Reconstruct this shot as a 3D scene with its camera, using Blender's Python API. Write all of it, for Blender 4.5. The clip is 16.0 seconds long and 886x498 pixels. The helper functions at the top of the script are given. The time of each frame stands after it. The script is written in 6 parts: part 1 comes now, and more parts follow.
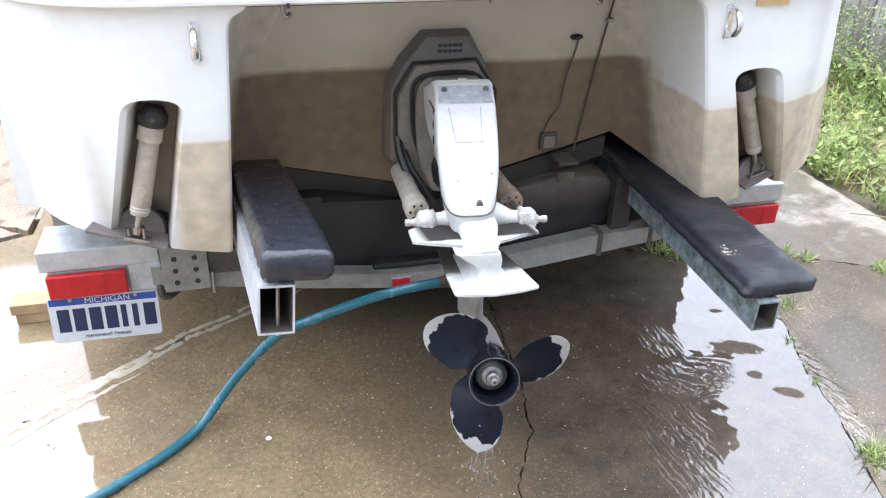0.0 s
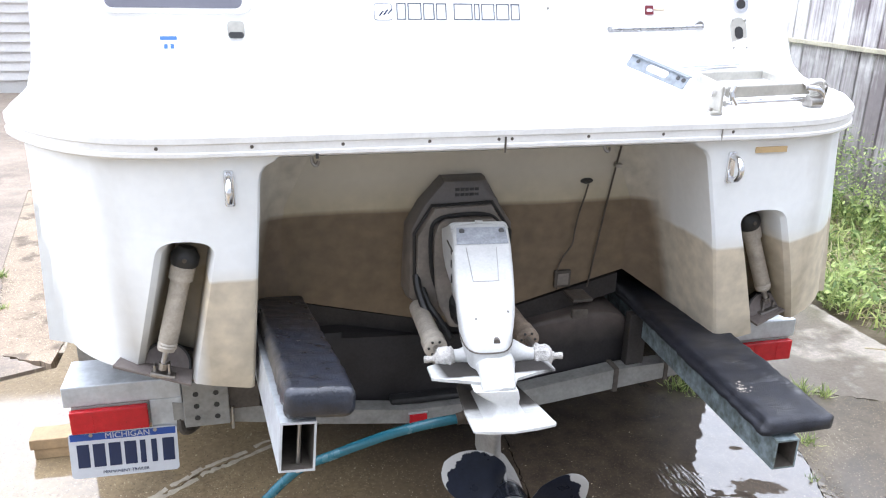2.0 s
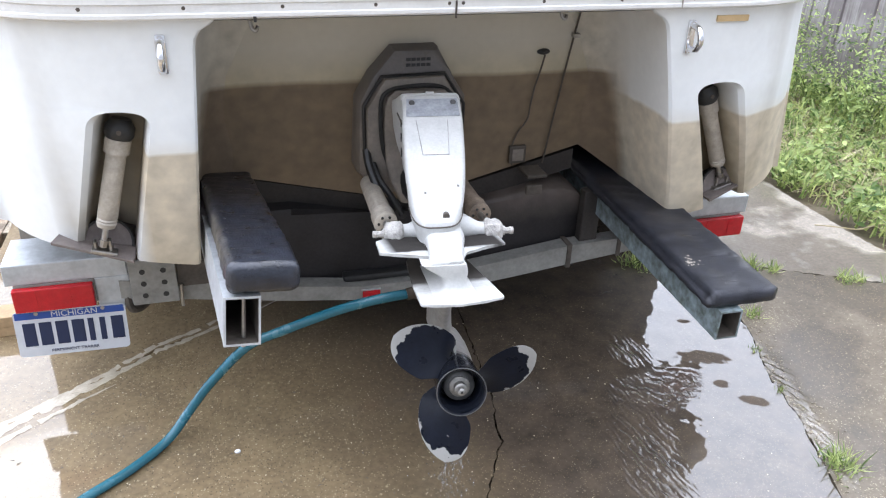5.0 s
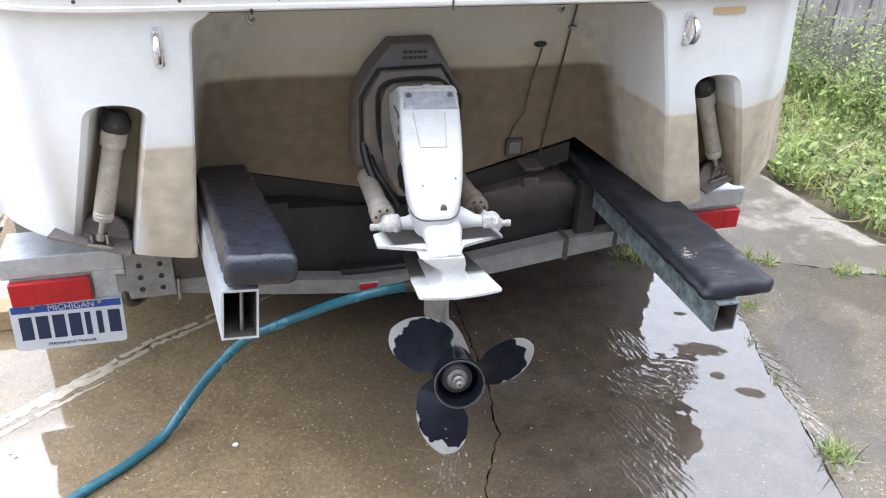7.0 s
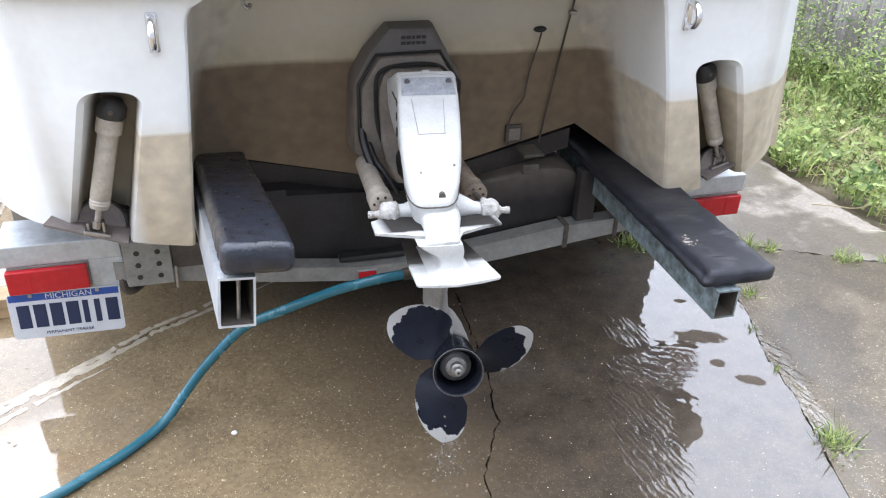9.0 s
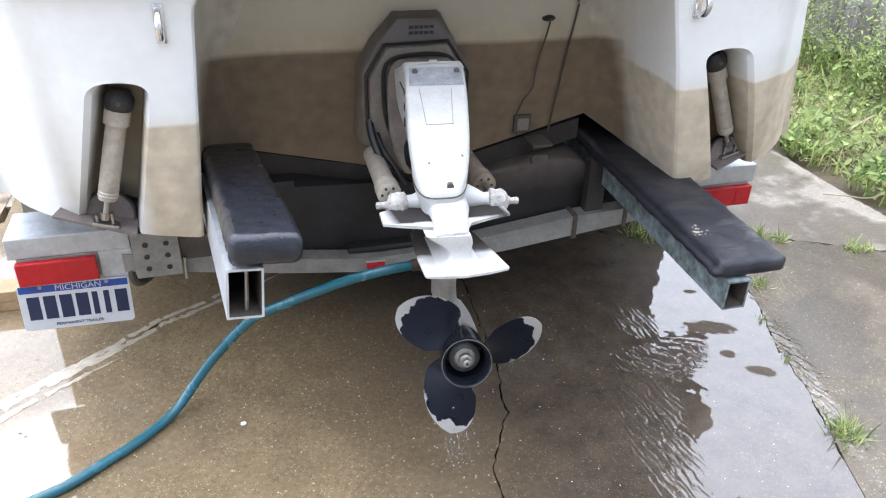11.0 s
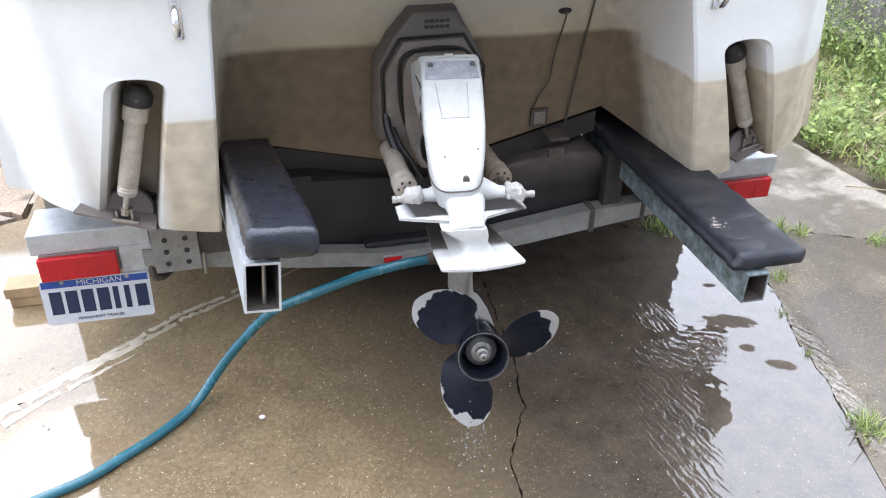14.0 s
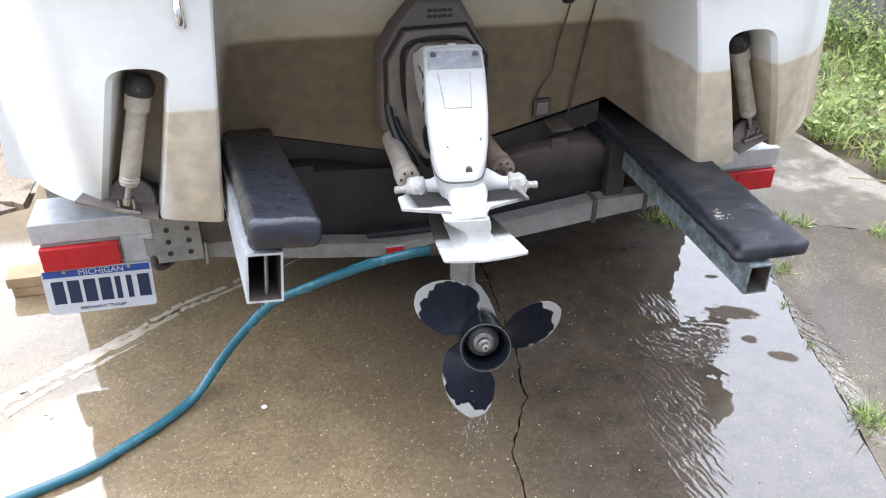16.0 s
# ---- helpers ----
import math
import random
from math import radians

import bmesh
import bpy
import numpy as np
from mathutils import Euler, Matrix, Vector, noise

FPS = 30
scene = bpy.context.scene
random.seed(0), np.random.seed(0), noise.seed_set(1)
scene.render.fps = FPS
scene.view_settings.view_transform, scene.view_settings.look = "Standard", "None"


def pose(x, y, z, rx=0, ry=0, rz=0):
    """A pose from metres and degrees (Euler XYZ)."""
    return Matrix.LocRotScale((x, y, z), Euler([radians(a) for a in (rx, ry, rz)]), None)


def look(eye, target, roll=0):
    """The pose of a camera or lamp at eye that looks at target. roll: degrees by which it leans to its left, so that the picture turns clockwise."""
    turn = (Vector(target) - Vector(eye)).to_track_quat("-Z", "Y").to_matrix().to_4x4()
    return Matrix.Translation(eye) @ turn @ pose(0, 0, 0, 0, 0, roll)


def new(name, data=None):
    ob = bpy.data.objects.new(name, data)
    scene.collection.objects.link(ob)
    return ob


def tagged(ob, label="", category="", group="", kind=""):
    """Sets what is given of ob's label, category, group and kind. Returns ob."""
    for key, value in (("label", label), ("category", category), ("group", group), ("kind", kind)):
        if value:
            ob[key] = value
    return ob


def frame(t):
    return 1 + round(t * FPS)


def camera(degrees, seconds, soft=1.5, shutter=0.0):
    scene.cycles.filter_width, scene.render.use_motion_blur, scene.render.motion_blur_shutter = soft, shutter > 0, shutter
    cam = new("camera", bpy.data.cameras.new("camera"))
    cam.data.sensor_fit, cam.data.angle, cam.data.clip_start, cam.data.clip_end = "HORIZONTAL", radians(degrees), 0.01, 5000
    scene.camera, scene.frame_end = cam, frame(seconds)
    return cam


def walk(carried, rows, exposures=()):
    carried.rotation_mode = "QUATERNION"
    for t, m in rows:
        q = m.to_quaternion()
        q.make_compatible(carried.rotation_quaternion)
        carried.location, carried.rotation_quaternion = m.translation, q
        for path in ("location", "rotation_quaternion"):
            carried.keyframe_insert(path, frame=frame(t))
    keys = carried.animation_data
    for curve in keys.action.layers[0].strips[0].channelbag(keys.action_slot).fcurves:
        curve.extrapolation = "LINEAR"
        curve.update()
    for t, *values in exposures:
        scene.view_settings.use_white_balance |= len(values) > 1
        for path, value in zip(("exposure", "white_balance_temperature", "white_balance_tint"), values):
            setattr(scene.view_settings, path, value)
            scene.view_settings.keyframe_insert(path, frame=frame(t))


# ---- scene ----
cam = camera(59.1, 16.0, soft=1.15)
PATH = [
    (0, (-0.613, -2.131, 1.575), (-0.15, -0.449, 0.597), 1.7),
    (0.5, (-0.634, -2.161, 1.591), (-0.146, -0.456, 0.666), 2.4),
    (1, (-0.646, -2.17, 1.593), (-0.187, -0.444, 0.692), 2.1),
    (1.5, (-0.643, -2.171, 1.603), (-0.209, -0.375, 0.836), 1.3),
    (2, (-0.638, -2.177, 1.616), (-0.181, -0.351, 0.941), 1.2),
    (2.5, (-0.628, -2.18, 1.613), (-0.129, -0.363, 0.943), 0.8),
    (3, (-0.622, -2.182, 1.612), (-0.105, -0.371, 0.94), 0.9),
    (3.5, (-0.612, -2.176, 1.593), (-0.08, -0.423, 0.791), 1.6),
    (4, (-0.604, -2.166, 1.585), (-0.066, -0.457, 0.697), 2.6),
    (4.5, (-0.597, -2.158, 1.58), (-0.07, -0.465, 0.654), 2.2),
    (4.7, (-0.591, -2.155, 1.578), (-0.071, -0.466, 0.64), 2.3),
    (7, (-0.596, -2.155, 1.576), (-0.067, -0.481, 0.617), 2.4),
    (7.5, (-0.596, -2.153, 1.573), (-0.068, -0.482, 0.609), 2.5),
    (8, (-0.594, -2.149, 1.575), (-0.069, -0.481, 0.604), 2.5),
    (8.5, (-0.59, -2.146, 1.573), (-0.07, -0.48, 0.597), 2.5),
    (9, (-0.587, -2.146, 1.57), (-0.064, -0.487, 0.583), 2.3),
    (9.5, (-0.584, -2.142, 1.566), (-0.069, -0.495, 0.555), 2.3),
    (12, (-0.585, -2.141, 1.566), (-0.094, -0.481, 0.564), 1.7),
    (12.5, (-0.584, -2.144, 1.565), (-0.1, -0.482, 0.565), 1.7),
    (13, (-0.582, -2.145, 1.564), (-0.105, -0.484, 0.556), 1.3),
    (13.5, (-0.58, -2.145, 1.562), (-0.123, -0.483, 0.547), 1.1),
    (14, (-0.579, -2.146, 1.563), (-0.128, -0.485, 0.545), 0.8),
    (14.5, (-0.583, -2.148, 1.564), (-0.127, -0.492, 0.539), 1.1),
    (15, (-0.587, -2.15, 1.562), (-0.134, -0.49, 0.543), 1.0),
    (15.5, (-0.586, -2.144, 1.564), (-0.135, -0.487, 0.539), 1.1),
    (16, (-0.581, -2.142, 1.562), (-0.136, -0.493, 0.523), 0.9),
]
EXPOSURES = [(0, 0.0, 6250, 13.5), (1, 0.03, 6250, 13.5), (2, -0.16, 6250, 13.5), (3, -0.48, 6250, 13.5), (4, -0.37, 6250, 13.5), (7, -0.24, 6250, 13.5), (16, -0.18, 6250, 13.5)]
walk(cam, [(t, look(eye, target, roll)) for t, eye, target, roll in PATH], EXPOSURES)

# ---- light ----
# bright thin overcast: the hidden sun stands ahead of the camera, so the stern is seen in open shade
SUN_ELEV, SUN_AZ = radians(50), radians(-15)
sd = Vector((math.sin(SUN_AZ) * math.cos(SUN_ELEV), math.cos(SUN_AZ) * math.cos(SUN_ELEV), math.sin(SUN_ELEV)))
world = bpy.data.worlds.new("world")
scene.world = world
world.use_nodes = True
wn, wl = world.node_tree.nodes, world.node_tree.links
sky = wn.new("ShaderNodeTexSky")
sky.sky_type = "NISHITA"
sky.sun_disc = False
sky.sun_elevation, sky.sun_rotation = SUN_ELEV, SUN_AZ
sky.dust_density, sky.air_density, sky.ozone_density = 5.0, 1.0, 1.0
tc = wn.new("ShaderNodeTexCoord")
dot = wn.new("ShaderNodeVectorMath")
dot.operation = "DOT_PRODUCT"
dot.inputs[1].default_value = sd
wl.new(tc.outputs["Generated"], dot.inputs[0])
glow = wn.new("ShaderNodeMapRange")                # cloud grows brighter towards the hidden sun
glow.interpolation_type = "SMOOTHSTEP"
for k, v in (("From Min", -0.25), ("From Max", 1.0), ("To Min", 8.6), ("To Max", 66.0)):
    glow.inputs[k].default_value = v
wl.new(dot.outputs["Value"], glow.inputs["Value"])
cloud = wn.new("ShaderNodeMixRGB")
cloud.blend_type = "MULTIPLY"
cloud.inputs[0].default_value = 1.0
cloud.inputs[2].default_value = (0.92, 0.98, 1.08, 1)
wl.new(glow.outputs[0], cloud.inputs[1])
wash = wn.new("ShaderNodeMixRGB")
wash.inputs[0].default_value = 0.85
wl.new(sky.outputs[0], wash.inputs[1])
wl.new(cloud.outputs[0], wash.inputs[2])
wl.new(wash.outputs[0], wn["Background"].inputs[0])
wn["Background"].inputs[1].default_value = 0.13
sun = new("sun", bpy.data.lights.new("sun", "SUN"))
sun.data.energy, sun.data.angle, sun.data.color = 1.0, radians(25), (1.0, 0.97, 0.93)
sun.matrix_world = look(sd * 20, (0, 0, 0))


# ---- materials ----
def mat(name, base, rough=0.5, metal=0.0, var=0.25, scale=8.0, fine=90.0, bump=0.15, coat=0.0, dark=None, spec=0.5):
    """Two scales of colour variation, roughness variation and fine relief."""
    m = bpy.data.materials.new(name)
    m.use_nodes = True
    nt = m.node_tree
    n, l = nt.nodes, nt.links
    b = n["Principled BSDF"]
    geo = n.new("ShaderNodeNewGeometry")
    n1, n2 = n.new("ShaderNodeTexNoise"), n.new("ShaderNodeTexNoise")
    n1.inputs["Scale"].default_value, n1.inputs["Detail"].default_value = scale, 6
    n2.inputs["Scale"].default_value, n2.inputs["Detail"].default_value = fine, 4
    l.new(geo.outputs["Position"], n1.inputs["Vector"])
    l.new(geo.outputs["Position"], n2.inputs["Vector"])
    add = n.new("ShaderNodeMath")
    add.operation = "MULTIPLY_ADD"
    add.inputs[1].default_value = 0.65
    l.new(n1.outputs["Fac"], add.inputs[0])
    half = n.new("ShaderNodeMath")
    half.operation = "MULTIPLY"
    half.inputs[1].default_value = 0.35
    l.new(n2.outputs["Fac"], half.inputs[0])
    l.new(half.outputs[0], add.inputs[2])
    ramp = n.new("ShaderNodeValToRGB")
    lo = dark or tuple(c * (1 - var) for c in base)
    hi = tuple(min(1, c * (1 + var * 0.5)) for c in base)
    ramp.color_ramp.elements[0].position, ramp.color_ramp.elements[1].position = 0.34, 0.66
    ramp.color_ramp.elements[0].color, ramp.color_ramp.elements[1].color = (*lo, 1), (*hi, 1)
    l.new(add.outputs[0], ramp.inputs[0])
    l.new(ramp.outputs[0], b.inputs["Base Color"])
    rr = n.new("ShaderNodeMapRange")
    rr.inputs["To Min"].default_value, rr.inputs["To Max"].default_value = max(0.02, rough - 0.1), min(1, rough + 0.1)
    l.new(n1.outputs["Fac"], rr.inputs["Value"])
    l.new(rr.outputs[0], b.inputs["Roughness"])
    b.inputs["Metallic"].default_value = metal
    b.inputs["Specular IOR Level"].default_value = spec
    b.inputs["Coat Weight"].default_value = coat
    if bump:
        bp = n.new("ShaderNodeBump")
        bp.inputs["Strength"].default_value, bp.inputs["Distance"].default_value = bump, 0.004
        l.new(n2.outputs["Fac"], bp.inputs["Height"])
        l.new(bp.outputs[0], b.inputs["Normal"])
    m["ramp"] = ramp.name
    return m


def stain(m, colour, mask_axis, lo, hi, wob=0.03, wob_scale=6.0, xmin=None, amount=1.0, rough=None, gate=None):
    """Lay a second colour, a stain or painted shade, where a world coordinate falls below a wavering line."""
    nt = m.node_tree
    n, l = nt.nodes, nt.links
    b = n["Principled BSDF"]
    src = b.inputs["Base Color"].links[0].from_socket
    geo, sep, nz = n.new("ShaderNodeNewGeometry"), n.new("ShaderNodeSeparateXYZ"), n.new("ShaderNodeTexNoise")
    nz.inputs["Scale"].default_value, nz.inputs["Detail"].default_value = wob_scale, 5
    l.new(geo.outputs["Position"], sep.inputs[0])
    l.new(geo.outputs["Position"], nz.inputs["Vector"])
    w = n.new("ShaderNodeMath")
    w.operation = "MULTIPLY_ADD"
    w.inputs[1].default_value = wob
    l.new(nz.outputs["Fac"], w.inputs[0])
    l.new(sep.outputs[mask_axis], w.inputs[2])
    mr = n.new("ShaderNodeMapRange")
    mr.inputs["From Min"].default_value, mr.inputs["From Max"].default_value = lo + wob / 2, hi + wob / 2
    mr.inputs["To Min"].default_value, mr.inputs["To Max"].default_value = amount, 0.0
    l.new(w.outputs[0], mr.inputs["Value"])
    fac = mr.outputs[0]
    if xmin is not None:
        gx = n.new("ShaderNodeMapRange")
        gx.inputs["From Min"].default_value, gx.inputs["From Max"].default_value = xmin - 0.02, xmin + 0.02
        l.new(sep.outputs[0], gx.inputs["Value"])
        mul = n.new("ShaderNodeMath")
        mul.operation = "MULTIPLY"
        l.new(fac, mul.inputs[0])
        l.new(gx.outputs[0], mul.inputs[1])
        fac = mul.outputs[0]
    for axis, g0, g1 in ([gate] if isinstance(gate, tuple) else gate or []):
        gg, mul = n.new("ShaderNodeMapRange"), n.new("ShaderNodeMath")
        gg.inputs["From Min"].default_value, gg.inputs["From Max"].default_value = g0, g1
        l.new(sep.outputs[axis], gg.inputs["Value"])
        mul.operation = "MULTIPLY"
        l.new(fac, mul.inputs[0])
        l.new(gg.outputs[0], mul.inputs[1])
        fac = mul.outputs[0]
    # mottled second colour
    nz2 = n.new("ShaderNodeTexNoise")
    nz2.inputs["Scale"].default_value, nz2.inputs["Detail"].default_value = 22, 6
    l.new(geo.outputs["Position"], nz2.inputs["Vector"])
    cr = n.new("ShaderNodeValToRGB")
    cr.color_ramp.elements[0].position, cr.color_ramp.elements[1].position = 0.3, 0.7
    cr.color_ramp.elements[0].color = (*(c * 0.8 for c in colour), 1)
    cr.color_ramp.elements[1].color = (*(min(1, c * 1.15) for c in colour), 1)
    l.new(nz2.outputs["Fac"], cr.inputs[0])
    mix = n.new("ShaderNodeMixRGB")
    l.new(fac, mix.inputs[0])
    l.new(src, mix.inputs[1])
    l.new(cr.outputs[0], mix.inputs[2])
    l.new(mix.outputs[0], b.inputs["Base Color"])
    if rough is not None:
        rsrc = b.inputs["Roughness"].links[0].from_socket
        rm = n.new("ShaderNodeMixRGB")
        rm.inputs[2].default_value = (rough, rough, rough, 1)
        l.new(fac, rm.inputs[0])
        l.new(rsrc, rm.inputs[1])
        l.new(rm.outputs[0], b.inputs["Roughness"])
    return m


def wood_grain(name, light, dark_):
    """Weathered boards: grain and streaks run up the board, each board with its own tone."""
    m = bpy.data.materials.new(name)
    m.use_nodes = True
    n, l = m.node_tree.nodes, m.node_tree.links
    b = n["Principled BSDF"]
    geo, mp, info = n.new("ShaderNodeNewGeometry"), n.new("ShaderNodeMapping"), n.new("ShaderNodeObjectInfo")
    mp.inputs["Scale"].default_value = (1, 1, 0.06)
    l.new(geo.outputs["Position"], mp.inputs["Vector"])
    g1, g2 = n.new("ShaderNodeTexNoise"), n.new("ShaderNodeTexNoise")
    g1.inputs["Scale"].default_value, g1.inputs["Detail"].default_value = 60, 6
    g2.inputs["Scale"].default_value, g2.inputs["Detail"].default_value = 5, 5
    l.new(mp.outputs[0], g1.inputs["Vector"])
    l.new(geo.outputs["Position"], g2.inputs["Vector"])
    a1, a2 = n.new("ShaderNodeMath"), n.new("ShaderNodeMath")
    a1.operation = a2.operation = "MULTIPLY_ADD"
    a1.inputs[1].default_value, a2.inputs[1].default_value = 0.55, 0.60
    a2.inputs[2].default_value = -0.23
    l.new(g1.outputs["Fac"], a1.inputs[0])
    l.new(g2.outputs["Fac"], a2.inputs[0])
    l.new(a2.outputs[0], a1.inputs[2])
    a3 = n.new("ShaderNodeMath")
    a3.operation = "MULTIPLY_ADD"
    a3.inputs[1].default_value = 0.30
    l.new(info.outputs["Random"], a3.inputs[0])
    l.new(a1.outputs[0], a3.inputs[2])
    r = n.new("ShaderNodeValToRGB")
    r.color_ramp.elements[0].position, r.color_ramp.elements[1].position = 0.34, 0.66
    r.color_ramp.elements[0].color, r.color_ramp.elements[1].color = (*dark_, 1), (*light, 1)
    l.new(a3.outputs[0], r.inputs[0])
    l.new(r.outputs[0], b.inputs["Base Color"])
    b.inputs["Roughness"].default_value = 0.85
    bp = n.new("ShaderNodeBump")
    bp.inputs["Strength"].default_value, bp.inputs["Distance"].default_value = 0.5, 0.004
    l.new(g1.outputs["Fac"], bp.inputs["Height"])
    l.new(bp.outputs[0], b.inputs["Normal"])
    return m


GEL = mat("white_gelcoat", (0.775, 0.80, 0.80), 0.32, var=0.05, scale=5, fine=40, bump=0.02)
stain(GEL, (0.50, 0.425, 0.31), 2, 0.858, 0.868, wob=0.02, wob_scale=9, xmin=-0.80, amount=0.9, rough=0.7)
stain(GEL, (0.66, 0.58, 0.42), 2, 0.868, 0.905, wob=0.03, wob_scale=7, xmin=-0.80, amount=0.25)
for gates in ([(0, 0.70, 0.76), (0, 1.06, 1.01)], [(0, -1.02, -0.97), (0, -0.66, -0.70)]):      # grime and inner shade, mixed in one colour, deep in the tab slots
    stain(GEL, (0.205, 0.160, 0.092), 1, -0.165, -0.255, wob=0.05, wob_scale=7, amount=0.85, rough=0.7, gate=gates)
INNER = mat("recess_side_gelcoat", (0.78, 0.77, 0.73), 0.35, var=0.06, scale=5, fine=40, bump=0.02)
stain(INNER, (0.56, 0.48, 0.355), 2, 0.856, 0.870, wob=0.03, wob_scale=9, amount=0.9, rough=0.7)
# towards the transom: fades into the recess tone, which holds grime and painted shade
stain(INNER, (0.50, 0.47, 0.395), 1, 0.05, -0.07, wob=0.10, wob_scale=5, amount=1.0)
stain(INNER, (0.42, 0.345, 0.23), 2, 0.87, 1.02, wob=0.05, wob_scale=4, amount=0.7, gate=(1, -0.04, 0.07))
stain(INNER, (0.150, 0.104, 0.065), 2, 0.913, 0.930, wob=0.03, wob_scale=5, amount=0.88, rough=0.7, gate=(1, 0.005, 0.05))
# white gelcoat toned down: the recess's shade is put into this base colour
RECESS = mat("shaded_recess_gelcoat", (0.50, 0.47, 0.395), 0.4, var=0.07, scale=4, fine=40, bump=0.03)
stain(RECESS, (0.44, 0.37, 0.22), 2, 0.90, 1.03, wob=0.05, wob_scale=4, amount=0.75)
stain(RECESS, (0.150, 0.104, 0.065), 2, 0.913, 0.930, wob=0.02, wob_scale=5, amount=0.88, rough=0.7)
DECK = mat("deck_gelcoat", (0.84, 0.84, 0.83), 0.35, var=0.04, scale=4, fine=200, bump=0.03)
RAIL = mat("rub_rail_vinyl", (0.72, 0.72, 0.70), 0.45, var=0.1, scale=14, fine=120, bump=0.05)
BOTTOM = mat("hull_bottom_paint", (0.030, 0.026, 0.024), 0.6, var=0.3, scale=9, fine=60, bump=0.2)
CHROME = mat("polished_stainless", (0.75, 0.75, 0.76), 0.14, 1.0, var=0.08, scale=30, bump=0.03)
RAILSTEEL = mat("worn_stainless", (0.40, 0.40, 0.40), 0.28, 0.9, var=0.3, scale=30, bump=0.05)
DULLSTEEL = mat("dull_stainless", (0.42, 0.40, 0.37), 0.38, 1.0, var=0.3, scale=20, bump=0.08)
TABMETAL = mat("trim_tab_metal", (0.175, 0.148, 0.135), 0.6, 0.15, var=0.3, scale=18, bump=0.1)
CYLGREY = mat("scummed_plastic", (0.42, 0.38, 0.32), 0.6, var=0.28, scale=26, fine=140, bump=0.15)
BLACKPL = mat("black_plastic", (0.02, 0.02, 0.02), 0.45, var=0.3, scale=30, bump=0.1)
GALV = mat("galvanised_steel", (0.52, 0.55, 0.575), 0.42, 0.45, var=0.22, scale=22, fine=70, bump=0.06)
ALGAEGALV = mat("algae_streaked_galvanised", (0.27, 0.33, 0.36), 0.5, 0.3, var=0.5, scale=26, fine=70, bump=0.12, dark=(0.085, 0.10, 0.085))
GALVDULL = mat("weathered_galvanised", (0.30, 0.295, 0.275), 0.6, 0.3, var=0.3, scale=14, fine=80, bump=0.1)
RUSTY = mat("grimy_steel", (0.10, 0.085, 0.07), 0.7, 0.2, var=0.4, scale=24, bump=0.2)
CARPET = mat("wet_bunk_carpet", (0.017, 0.018, 0.024), 0.5, var=0.6, scale=30, fine=260, bump=0.5, spec=0.3)


def wrinkles(m):
    """A wet sheen over creases that run across the board."""
    n, l = m.node_tree.nodes, m.node_tree.links
    b = n["Principled BSDF"]
    geo, mp, n1, n2 = n.new("ShaderNodeNewGeometry"), n.new("ShaderNodeMapping"), n.new("ShaderNodeTexNoise"), n.new("ShaderNodeTexNoise")
    mp.inputs["Scale"].default_value = (7, 46, 30)
    l.new(geo.outputs["Position"], mp.inputs["Vector"])
    l.new(mp.outputs[0], n1.inputs["Vector"])
    n1.inputs["Scale"].default_value, n1.inputs["Detail"].default_value, n1.inputs["Distortion"].default_value = 1.0, 5, 0.8
    n2.inputs["Scale"].default_value, n2.inputs["Detail"].default_value = 9, 4
    l.new(geo.outputs["Position"], n2.inputs["Vector"])
    wet = n.new("ShaderNodeMapRange")
    for k, v in (("From Min", 0.42), ("From Max", 0.62), ("To Min", 0.0), ("To Max", 0.75)):
        wet.inputs[k].default_value = v
    l.new(n2.outputs["Fac"], wet.inputs["Value"])
    l.new(wet.outputs[0], b.inputs["Coat Weight"])
    b.inputs["Coat Roughness"].default_value = 0.22
    bp = n.new("ShaderNodeBump")
    bp.inputs["Strength"].default_value, bp.inputs["Distance"].default_value = 0.9, 0.006
    l.new(n1.outputs["Fac"], bp.inputs["Height"])
    l.new(bp.outputs[0], b.inputs["Coat Normal"])


wrinkles(CARPET)
# glossier copy of the bunk carpet, to carry the port board's brighter sheen
PORTCOVER = mat("glossy_bunk_cover", (0.014, 0.017, 0.026), 0.30, var=0.5, scale=24, fine=160, bump=0.35, spec=0.5)
wrinkles(PORTCOVER)
DUSTRUB = mat("dusty_rubber", (0.034, 0.029, 0.026), 0.75, var=0.5, scale=10, fine=120, bump=0.25)
BLOCKRUB = mat("dust_topped_rubber", (0.018, 0.016, 0.017), 0.6, var=0.6, scale=10, fine=120, bump=0.25)
stain(BLOCKRUB, (0.13, 0.105, 0.09), 2, 0.505, 0.40, wob=0.08, wob_scale=12, amount=0.8, gate=(0, 0.15, 0.32))
WHITEPAINT = mat("chalky_white_paint", (0.485, 0.485, 0.47), 0.6, var=0.16, scale=16, fine=160, bump=0.12)
PLATEWHITE = mat("plate_chalky_white", (0.43, 0.43, 0.415), 0.7, var=0.2, scale=30, fine=160, bump=0.15, spec=0.1)
SPLASHWHITE = mat("splash_chalky_white", (0.43, 0.43, 0.415), 0.7, var=0.2, scale=30, fine=160, bump=0.15, spec=0.1)
# beside the leg: grime and the arms' shade, put into the colour
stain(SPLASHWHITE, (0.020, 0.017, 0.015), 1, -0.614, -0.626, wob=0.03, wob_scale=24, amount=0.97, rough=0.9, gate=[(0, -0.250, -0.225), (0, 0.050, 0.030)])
# towards the plate's root: grime with painted shade
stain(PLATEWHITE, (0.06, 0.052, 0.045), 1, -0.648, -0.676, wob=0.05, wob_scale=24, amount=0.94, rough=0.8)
LADDER = mat("weathered_ladder", (0.43, 0.415, 0.37), 0.4, 0.1, var=0.2, scale=20, bump=0.06)
